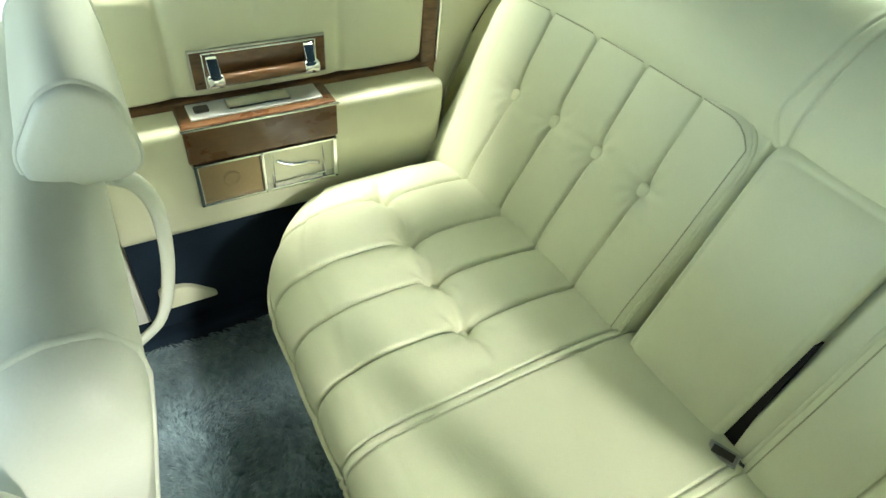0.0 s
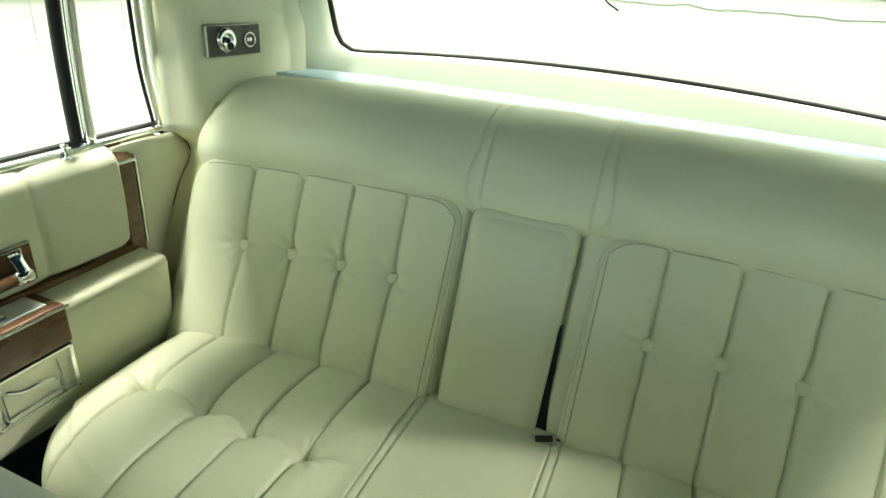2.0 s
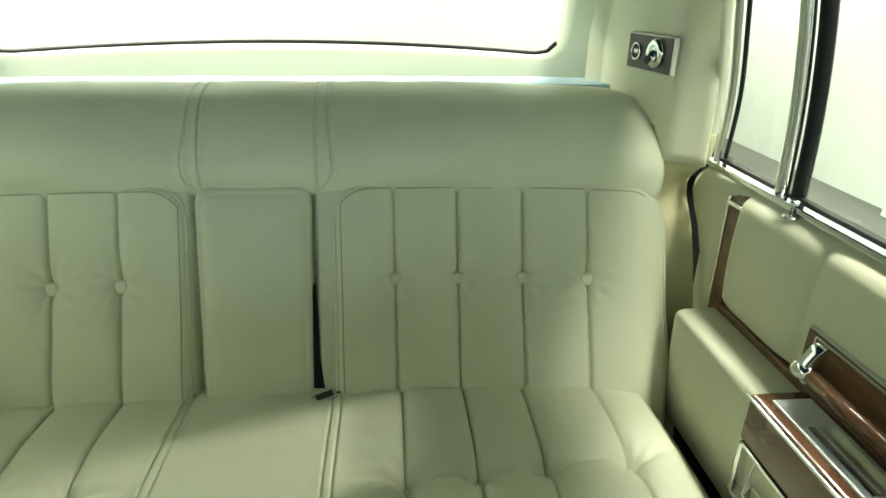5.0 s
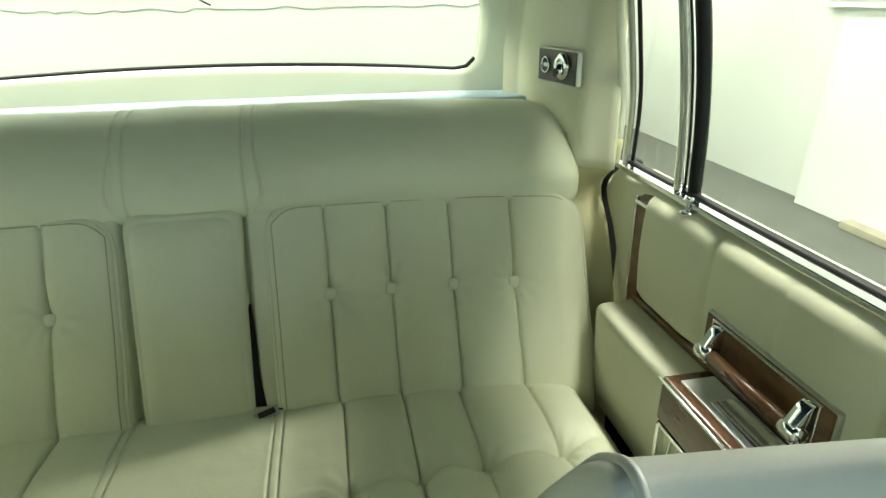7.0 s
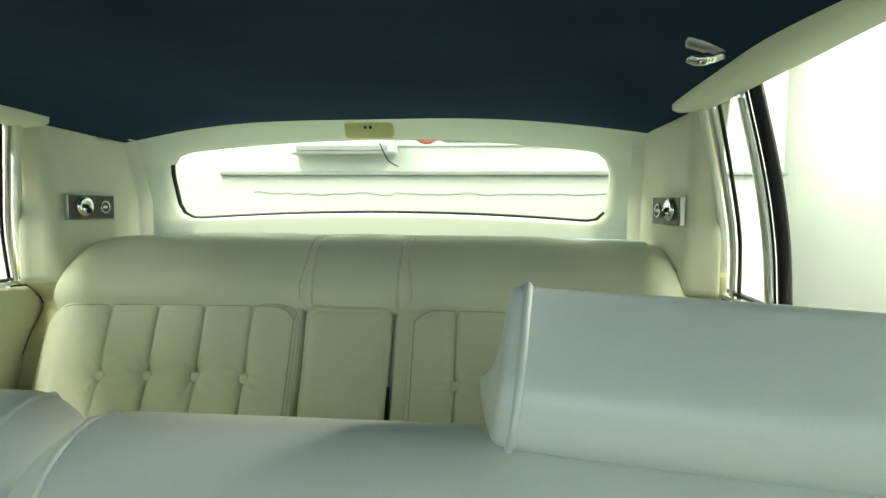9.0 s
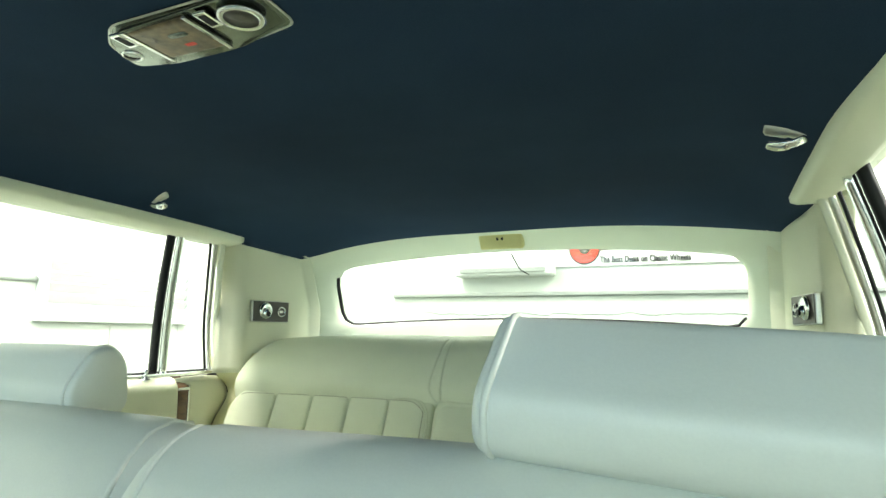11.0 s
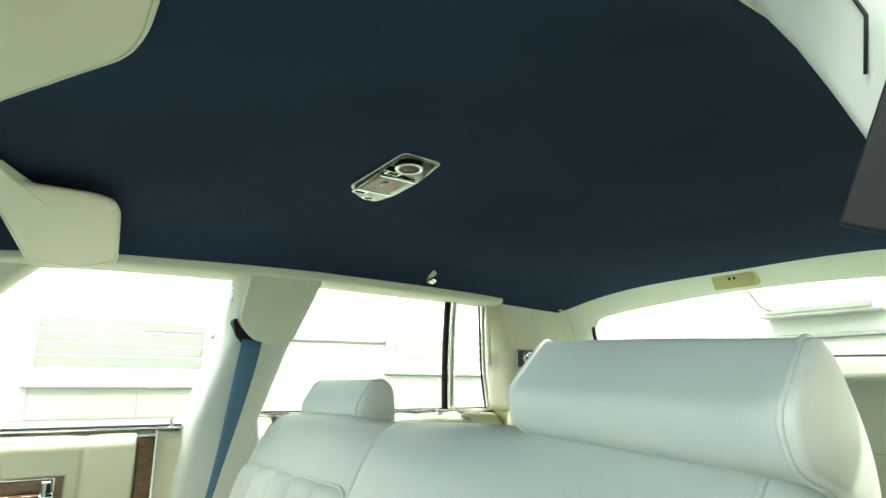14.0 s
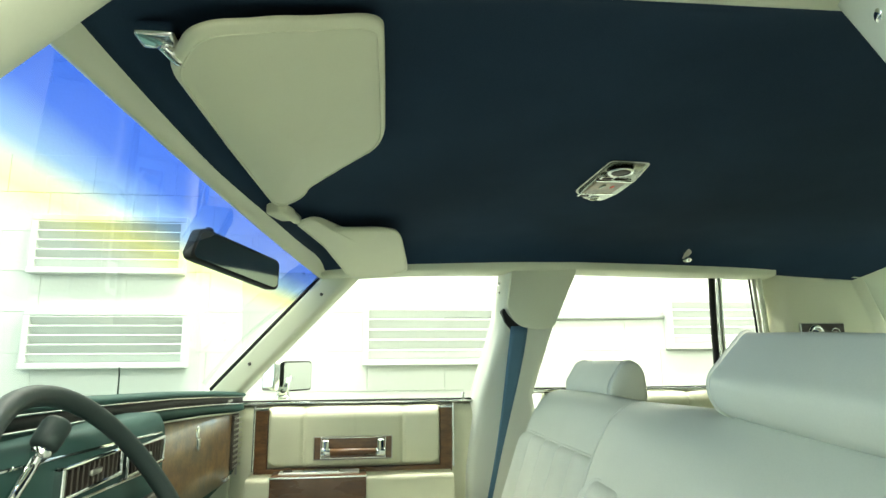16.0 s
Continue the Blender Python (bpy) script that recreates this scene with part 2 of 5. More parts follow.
def tube(pts, r, seg=8, closed=False, flat=1.0):
    """A round bar along a line of places; r may be a list."""
    bm = bmesh.new()
    P = [Vector(p) for p in pts]
    n = len(P)
    R = r if isinstance(r, (list, tuple)) else [r] * n
    rings, ref = [], None
    for i in range(n):
        a, b = (P[i - 1] if i or closed else P[i]), (P[(i + 1) % n] if i < n - 1 or closed else P[i])
        d = (b - a).normalized()
        if ref is None:
            ref = d.orthogonal().normalized()
        ref = (ref - d * ref.dot(d)).normalized()
        s = d.cross(ref)
        rings.append([bm.verts.new(P[i] + (ref * math.cos(t) + s * math.sin(t) * flat) * R[i]) for t in [2 * math.pi * k / seg for k in range(seg)]])
    for i in range(n if closed else n - 1):
        a, b = rings[i], rings[(i + 1) % n]
        for k in range(seg):
            bm.faces.new((a[k], a[(k + 1) % seg], b[(k + 1) % seg], b[k]))
    if not closed:
        bm.faces.new(rings[0][::-1])
        bm.faces.new(rings[-1])
    return bm


def lathe(profile, center, axis, seg=24, cap=True):
    """Radius and height pairs turned about axis at center."""
    bm = bmesh.new()
    q = Vector((0, 0, 1)).rotation_difference(Vector(axis))
    rings = []
    for r, h in profile:
        rings.append([bm.verts.new(Vector(center) + q @ Vector((r * math.cos(t), r * math.sin(t), h))) for t in [2 * math.pi * k / seg for k in range(seg)]])
    for a, b in zip(rings, rings[1:]):
        for k in range(seg):
            bm.faces.new((a[k], a[(k + 1) % seg], b[(k + 1) % seg], b[k]))
    if cap:
        bm.faces.new(rings[0][::-1])
        bm.faces.new(rings[-1])
    return bm


def dome(center, axis, r, h, seg=16):
    return lathe([(r, 0), (r * 0.97, h * 0.35), (r * 0.8, h * 0.72), (r * 0.45, h * 0.95), (r * 0.1, h)], center, axis, seg)


def curve_pts(pts, n):
    """A smooth line through places."""
    P = [Vector(p) for p in pts]
    P = [2 * P[0] - P[1]] + P + [2 * P[-1] - P[-2]]
    out = []
    for i in range(1, len(P) - 2):
        for k in range(n):
            t = k / n
            a, b, c, d = P[i - 1:i + 3]
            out.append(0.5 * ((2 * b) + (c - a) * t + (2 * a - 5 * b + 4 * c - d) * t * t + (3 * b - a - 3 * c + d) * t ** 3))
    return out + [P[-2]]


def resample(pts, n):
    """n places at even steps along a line."""
    P = np.array([tuple(p) for p in pts], float)
    s = np.r_[0, np.cumsum(np.linalg.norm(np.diff(P, axis=0), axis=1))]
    t = np.linspace(0, s[-1], n)
    return np.stack([np.interp(t, s, P[:, k]) for k in range(P.shape[1])], 1)


def ease(x):
    x = np.clip(x, 0, 1)
    return x * x * (3 - 2 * x)


def dense(a, b, step, marks, reach=0.016, fine=0.0016):
    """Steps from a to b, finer round the marks."""
    out = [a]
    while out[-1] < b:
        d = min([abs(out[-1] - m) for m in marks] + [9.0])
        out.append(out[-1] + (fine if d < reach else step))
    out[-1] = b
    return out


# ---------------- workshop round the car ----------------
GZ = -0.30
part("ground", box((-60, -60, GZ - 0.1), (60, 60, GZ)), CONC, None, "grey concrete workshop floor", category="floor", kind="structure")
wall_p = part("wall_passenger", box((2.10, -2.6, GZ), (2.3, 6.6, 3.2)), WHITEW, None, "white painted workshop wall", category="wall", kind="structure")
part("wall_driver", box((-3.8, -7.2, GZ), (-3.6, 6.6, 3.2)), WHITEW, None, "white painted workshop wall", category="wall", kind="structure")
part("wall_back", box((-3.6, -7.2, GZ), (-1.9, -7.0, 3.2)), WHITEW, None, "white painted far workshop wall", category="wall", kind="structure")
part("wall_passage", box((-1.9, -7.2, GZ), (-1.7, -2.6, 3.2)), WHITEW, None, "white painted workshop wall", category="wall", kind="structure")
part("wall_rear", box((-1.9, -2.6, GZ), (2.1, -2.4, 3.2)), WHITEW, None, "white painted workshop wall", category="wall", kind="structure")
part("wall_front", box((-3.6, 6.4, GZ), (2.1, 6.6, 3.2)), WHITEW, None, "white painted workshop wall", category="wall", kind="structure")
part("workshop_ceiling", box((-3.8, -7.2, 3.2), (2.3, 6.6, 3.3)), WHITEW, None, "white workshop ceiling", category="ceiling", kind="structure")
part("wall_ledge", box((-1.9, -2.4, 1.165), (1.46, -2.34, 1.19), 0.006), GREYP, None, "narrow grey ledge along the wall", category="ledge", kind="structure")
part("lower_wall_panel", box((-1.9, -2.4, GZ), (1.46, -2.37, 1.165), 0.004), WHITEW, None, "white lower wall cladding", category="wall panel", kind="structure")
part("wall_pipe", tube([(2.085, -0.33, 1.13), (2.085, 0.9, 1.115)], 0.012), GREYP, None, "thin grey pipe along the wall", category="pipe", kind="structure", smooth=True)
part("wall_conduit", tube([(-3.585, -2.4, 1.66), (-3.585, 4.5, 1.62)], 0.012), GREYP, None, "thin grey conduit along the wall", category="conduit", kind="structure", smooth=True)
part("wall_crack", tube([(-1.6 + 0.03 * i, -2.367, 1.055 + 0.022 * noise.noise((i * 0.23, 0, 0)) + 0.010 * noise.noise((i * 0.9, 5, 0))) for i in range(96)], 0.0022, 5), GREYP, None,
     "wavy crack in the white cladding", category="crack", kind="structure", smooth=True)


board = thing("leaning_board", (-3.55, -1.7, GZ), "white board leaning on the workshop wall", "board")
part("sheet", turned(box((-0.012, -0.85, 0.0), (0.012, 0.85, 1.24), 0.004), pose(-3.50, -1.70, GZ, 0, -3, 0)), WHITEP, board)
part("foot_plank", box((-3.56, -2.05, GZ), (-3.40, -1.0, GZ + 0.05), 0.006), TIMBER, board, "pale timber plank at its foot")


def louver(side, x, y0, y1, z0, z1, n):
    """Slatted white panel on a side wall."""
    t = thing("louvered_vent", (x, (y0 + y1) / 2, z0), "white slatted metal vent panel on the workshop wall", "vent", "wall vents")
    s = -side
    fr = joined(box((x, y0, z0), (x + s * 0.05, y0 + 0.03, z1), 0.004), box((x, y1 - 0.03, z0), (x + s * 0.05, y1, z1), 0.004),
                box((x, y0, z0 - 0.03), (x + s * 0.06, y1, z0), 0.004), box((x, y0, z1), (x + s * 0.05, y1, z1 + 0.03), 0.004))
    part("frame", fr, WHITEP, t)
    h = (z1 - z0) / n
    for i in range(n):
        zz = z0 + h * (i + 0.5)
        slat = box((-0.005, y0 + 0.03, -h * 0.58), (0.005, y1 - 0.03, h * 0.58), 0.002, 1)
        part("slat", turned(slat, pose(x + s * 0.03, 0, zz, 0, s * 40, 0)), WHITEP, t)
    return t


louver(1, 2.1, 2.22, 2.95, 1.365, 1.60, 5)
louver(1, 2.1, 2.18, 2.94, 0.905, 1.13, 5)
louver(1, 2.1, 0.62, 1.325, 0.91, 1.17, 5)
louver(1, 2.1, -1.15, -0.335, 0.985, 1.22, 5)
louver(-1, -3.6, -2.72, -1.3, 1.03, 1.50, 5)

bm = box((-0.004, -0.1988, -0.0988), (0.0, 0.1988, 0.0988), 0.0012, 1)
block = bpy.data.meshes.new("wall_block")
bm.to_mesh(block)
bm.free()
block.materials.append(WHITEW)
for r in range(8):
    for c in range(15):
        ob = new("wall_block", block)
        ob.parent = wall_p
        ob.location = (2.098, -1.3 + 0.4 * c + 0.2 * (r % 2), 0.45 + 0.2 * r)

sign = thing("workshop_sign", (-0.1, -2.39, 1.36), "white banner with a red round emblem and dark lettering", "sign")
part("board", box((-0.95, -2.395, 1.345), (0.42, -2.385, 1.75), 0.003), SIGNW, sign)
part("dark_shape", prism([(0.250, 1.447), (0.08, 1.437), (-0.15, 1.452), (-0.40, 1.480), (-0.60, 1.50), (-0.60, 1.745), (0.250, 1.745)], "y", -2.386, -2.382), DARKP, sign, "dark emblem shape")
def oval(rx, rz, hole, d):
    bm = lathe([(hole, 0), (1.0, 0), (1.0, 0.004), (hole, 0.004), (hole, 0)], (0, 0, 0), (0, 1, 0), 40, False)
    return turned(bm, Matrix.Translation((0.160, d, 1.455)) @ Matrix.Diagonal((rx, 1, rz, 1)))
part("emblem_rim", oval(0.094, 0.100, 0.2, -2.384), DARKP, sign, "dark outline of the emblem")
part("emblem", oval(0.086, 0.091, 0.42, -2.381), RED, sign, "red oval emblem")
part("dark_disc", lathe([(0.065, 0), (0.065, 0.004)], (-0.545, -2.386, 1.462), (0, 1, 0), 28), DARKP, sign, "dark round shape")
fc = bpy.data.curves.new("lettering", "FONT")
fc.body, fc.size, fc.extrude = "The Best Deals on Classic Wheels", 0.054, 0.002
fo = new("lettering", fc)
fo.parent = sign
fo.matrix_parent_inverse = Matrix.Translation(-sign.location)
fo.matrix_basis = Matrix.Translation((0.068, -2.380, 1.364)) @ pose(0, 0, 0, 90, 0, 180) @ Matrix.Diagonal((0.68, 1, 1, 1))
fc.offset = 0.0006
fc.materials.append(BLACK)
hx = thing("wall_heater", (0.66, -2.3, 1.29), "white boxy heater on the workshop wall", "heater")
part("casing", box((0.34, -2.40, 1.29), (0.98, -2.28, 1.62), 0.015), WHITEP, hx)
part("grille", box((0.38, -2.279, 1.31), (0.94, -2.27, 1.34), 0.003), GREYP, hx)

# ---------------- roof lining and trims ----------------
ZC = ([-0.28, 0.0, 0.4, 0.9, 1.3, 1.46, 1.53], [1.213, 1.231, 1.247, 1.25, 1.222, 1.188, 1.163])
ZE = ([-0.28, 0.0, 0.7, 1.2, 1.44], [1.150, 1.172, 1.184, 1.172, 1.155])


def roof_z(x, y):
    c, e = np.interp(y, *ZC), np.interp(y, *ZE) + 0.012 * float(ease(-x / 0.3))
    return e + (c - e) * (1 - min(1.0, abs(x) / 0.665) ** (2.6 + 9.4 * float(ease((y + 0.2) / 0.4))))


def roof_front(x):
    return glass_top(x) - 0.012


def roof_back(x):
    return -0.272 + 0.120 * x * x


def glass_top(x):
    return 1.523 - 0.082 * x - 0.04 * x * x


xs = np.r_[np.linspace(-0.705, -0.5, 20), np.linspace(-0.48, 0.48, 40), np.linspace(0.5, 0.705, 20)]
P = []
for x in xs:
    row = []
    for v in np.linspace(-0.02, 1, 82):
        y = roof_back(x) + (roof_front(x) - roof_back(x)) * v
        sag = 0.003 * math.sin(9 * y + 3 * x) * math.cos(5 * x) * (1 - (x / 0.67) ** 2)
        row.append((x, y, roof_z(x, y) + sag))
    P.append(row)
grid("ceiling", P, NAVY, None, "dark navy cloth car headliner", category="headliner", kind="structure", thick=0.006)

# plain shell that closes the car above and below
P = [[(x, roof_back(x) - 0.06 + (roof_front(x) + 0.05 - roof_back(x) + 0.06) * v, roof_z(x, roof_back(x) + (roof_front(x) - roof_back(x)) * v) + 0.035 - 0.02 * (x / 0.74) ** 2) for v in np.linspace(0, 1, 24)]
     for x in np.linspace(-0.74, 0.74, 30)]
grid("car_roof", P, WHITEP, None, "plain white outer roof skin of the car", category="roof", kind="structure", thick=0.006)
part("car_underbody", box((-0.80, -0.48, GZ), (0.80, 2.14, 0.015), 0.02), BLACK, None, "plain dark underbody of the car", category="underbody", kind="structure")

# cream header strip over the windshield
P = []
for x in np.linspace(-0.70, 0.70, 41):
    a, b = roof_front(x), glass_top(x)
    z = roof_z(min(0.665, max(-0.665, x)), a)
    P.append([(x, a - 0.006, z + 0.004), (x, a - 0.003, z - 0.004), (x, a + 0.004, z - 0.006), (x, b - 0.002, 1.151 - 0.02 * x * x - 0.002), (x, b + 0.006, 1.152 - 0.02 * x * x),
              (x, b + 0.004, 1.185)])
grid("windshield_header_trim", P, TRIM, None, "cream header trim above the windshield", category="trim", kind="structure")

# roof side rails
for s in (-1, 1):
    P = []
    for y in np.linspace(0.036, 1.45, 54):
        e = np.interp(y, *ZE) + (0.012 if s < 0 else 0.0)
        xo = np.interp(y, [-0.09, 0.05, 0.9, 1.45], [0.690, 0.722, 0.735, 0.715])
        dx = 0.022 * float(ease((y - 0.4) / 0.5)) if s < 0 else 0.0
        P.append([(s * (0.650 + dx), y, e + 0.012), (s * (0.652 + dx), y, e - 0.006), (s * (0.664 + dx), y, e - 0.011), (s * (xo - 0.01), y, e - (0.010 if s < 0 else 0.016)), (s * xo, y, e - (0.002 if s < 0 else 0.012)), (s * (xo + 0.05), y, e + (0.030 if s < 0 else -0.010)),
                  (s * (xo + 0.06), y, e + 0.06), (s * 0.652, y, e + 0.06)])
    grid("roof_rail_trim", P, TRIM, None, "cream roof rail trim", loop_v=True, caps=True, category="trim", kind="structure")

# sail panels behind the rear doors
def door_gap(z):
    """How far back the rear edge of a rear door reaches at a height."""
    return float(np.interp(z, [0.20, 0.38, 0.46, 0.55, 0.64, 0.69, 0.725, 0.75, 0.775, 0.80], [0.14, 0.100, 0.072, 0.042, 0.006, -0.022, -0.054, -0.066, -0.056, -0.020]))


for s in (-1, 1):
    P = []
    for u in np.linspace(0, 1, 24):
        row = []
        for v in np.linspace(0, 1, 24):
            z = 0.81 + v * 0.41
            yb, yf = -0.32 + 0.09 * max(0, z - 1.0) / 0.2, np.interp(z, [0.81, 0.95, 1.03, 1.08, 1.20], [0.012, 0.010, 0.008, 0.016, 0.058])
            y = yb + (yf - yb) * u
            x = 0.672 + 0.036 * ease(u * 1.1) - 0.05 * max(0, z - 1.02) ** 1.1 + 0.05 * ease((u - 0.85) / 0.15) - 0.03 * ease((0.05 - u) / 0.05) + 0.040 * ease((0.845 - z) / 0.03) * (1 - ease((u - 0.55) / 0.25))
            row.append((s * x, y, min(z, np.interp(y, *ZE) + (0.006 if s > 0 else 0.018))))
        P.append(row)
    grid("sail_panel", P, VINYL, None, "cream padded panel beside the rear window", category="trim", kind="structure", thick=0.008)
    # rolled filler between seat and door
    P = []
    for u in np.linspace(0, 1, 20):
        row = []
        for z in np.linspace(0.2, 0.862, 44):
            yg = door_gap(z) - 0.010 + 0.03 * float(ease((z - 0.80) / 0.04))
            over = float(ease((z - 0.79) / 0.07))
            row.append((s * (0.640 + 0.137 * u + 0.050 * over * (1 - u)), -0.105 + (yg + 0.105) * u + 0.030 * math.sin(math.pi * u ** 0.8) * (1 - 0.5 * over), z))
        P.append(row)
    grid("quarter_trim", P, LEATHER_Y, None, "yellowed vinyl filler beside the rear seat", category="trim", kind="structure", thick=0.006)
    # added backing boxes that stop light leaking past the trim
    quarter = joined(box((s * 0.768, -0.34, 0.0), (s * 0.87, -0.075, 0.80), 0.01), box((s * 0.745, -0.40, 0.79), (s * 0.775, -0.075, 1.19), 0.006))
    part("quarter_panel", quarter, BLACK, None, "dark backing boxes added behind the trim to stop light", category="body panel", kind="structure")


# rear window surround
def loop_round(w, z0, z1, r, arch0, arch1, yb, yt, power=2, n=96):
    c = [(-w, z0), (w, z0), (w, z1), (-w, z1)]
    p = resample(rounded(c, r, 8) + [rounded(c, r, 8)[0]], n + 1)[:n]
    out = []
    for x, z in p:
        k = (z - z0) / (z1 - z0)
        bend = (1 - abs(x / w) ** power)
        zz = z + bend * (arch0 * (1 - k) + arch1 * k)
        out.append((x, yb + (yt - yb) * k - 0.03 * bend, zz))
    return np.array(out)


inner = loop_round(0.600, 0.945, 1.128, 0.055, 0.024, 0.042, -0.390, -0.322)
outer = loop_round(0.70, 0.870, 1.160, 0.02, 0.0, 0.060, -0.345, -0.212, 2.6)
mid1, mid2 = outer * 0.72 + inner * 0.28, outer * 0.15 + inner * 0.85
mid1[:, 1] += 0.004
mid2[:, 1] += 0.002
lip = inner.copy()
lip[:, 1] -= 0.03
grid("rear_window_trim", np.stack([outer, mid1, mid2, inner, lip]), TRIM, None, "cream moulded surround of the rear window", loop_v=True, category="trim", kind="structure")
seal = inner.copy()
seal[:, 1] -= 0.012
part("rear_window_seal", tube([tuple(p) for p in seal[1:50]], 0.0075, 8), BLACK, None, "black rubber rear window seal", True, "seal", "structure")
bm = bmesh.new()
bm.faces.new([bm.verts.new((x * 1.01, y - 0.022, z)) for x, y, z in inner])
g = part("rear_window_glass", bm, REARGLASS, None, "clear curved rear window", category="window", kind="structure")
g.visible_shadow = False

# parcel shelf
P = [[(x, y, 0.896 + 0.0012 * noise.noise((14 * x, 14 * y, 0))) for y in np.linspace(-0.46, -0.25, 12)] for x in np.linspace(-0.69, 0.69, 60)]
grid("parcel_shelf", P, SHELF, None, "pale blue carpeted parcel shelf", category="shelf", kind="structure", thick=0.02)

# floor with tunnel
P = []
for x in np.linspace(-0.80, 0.80, 90):
    P.append([(x, y, 0.055 + 0.13 * ease((0.17 - abs(x)) / 0.11) + 0.01 * noise.noise((9 * x, 9 * y, 0)) + 0.16 * ease((y - 1.5) / 0.3)) for y in np.linspace(-0.3, 2.1, 110)])
grid("car_floor", P, CARPET, None, "shaggy blue-grey carpet on the car floor", category="carpet", kind="structure", thick=0.02)
rng = np.random.default_rng(5)
V, Fc = [], []
for k in range(15000):
    x, y = rng.uniform(-0.15, 0.72), rng.uniform(0.40, 0.90)
    z = 0.058 + 0.13 * float(ease((0.17 - abs(x)) / 0.11)) + 0.01 * noise.noise((9 * x, 9 * y, 0)) + 0.008
    lean = 3.2 * noise.noise((7 * x, 7 * y, 2)) + 0.4 * rng.normal()
    d = Vector((math.cos(lean), math.sin(lean), 0))
    side = Vector((-d.y, d.x, 0)) * 0.0016
    ln = rng.uniform(0.014, 0.032)
    a, b, c = Vector((x, y, z)), Vector((x, y, z + ln * 0.45)) + d * ln * 0.4, Vector((x, y, z + ln * 0.55)) + d * ln
    n0 = len(V)
    V += [tuple(a - side), tuple(a + side), tuple(b + side), tuple(b - side), tuple(c)]
    Fc += [(n0, n0 + 1, n0 + 2, n0 + 3), (n0 + 3, n0 + 2, n0 + 4)]
pm = bpy.data.meshes.new("carpet_pile")
pm.from_pydata(V, [], Fc)
finish("carpet_pile", pm, CARPET, None, "shaggy blue-grey pile of the car floor carpet", False, "carpet", "stuff")
for s in (-1, 1):
    part("door_sill", box((s * 0.70, 0.0, 0.02), (s * 0.86, 1.8, 0.10), 0.012), DCARPET, None, "dark carpeted door sill", category="sill", kind="structure")

# ---------------- rear bench ----------------
bench = thing("rear_bench_seat", (0, 0.2, 0.06), "cream leather rear bench with channelled and buttoned cushions", "car seat")
SEAMS_AT = {1: [0.239, 0.351, 0.461, 0.567], -1: [0.230, 0.342, 0.458, 0.572]}
EDGE0, EDGE1 = 0.126, 0.712


def back_y(x, z):
    return 0.080 - (z - 0.41) * 0.41 + 0.055 * min(1.0, abs(x) / 0.70) ** 4


def channel(d, w):
    return np.exp(-(d / w) ** 2)


def tuft(x, seams, along, row, soft):
    """Padding height with creases along seams, and buttons where a seam meets the row."""
    d = min(abs(x - q) for q in seams)
    a = along - row
    h = -0.0095 * math.exp(-d / 0.0022) - 0.0036 * soft * math.exp(-d / 0.018)
    h -= 0.012 * soft * channel(d, 0.015) * channel(a, 0.016) + 0.005 * soft * channel(d, 0.035) * channel(a, 0.035)
    ang = math.atan2(a, d + 1e-6)
    r = math.hypot(d, a)
    h -= 0.0018 * soft * math.cos(9 * ang + 2 + 40 * x) * channel(r - 0.03, 0.016)
    h -= 0.0016 * channel(a - 0.006 * math.sin(d * 60), 0.003) * channel(d - 0.02, 0.025)
    return h


def edge_roll(e, r, depth):
    return depth * (1 - math.sqrt(max(0.0, 1 - (1 - min(1, max(0.0, e) / r)) ** 2)))


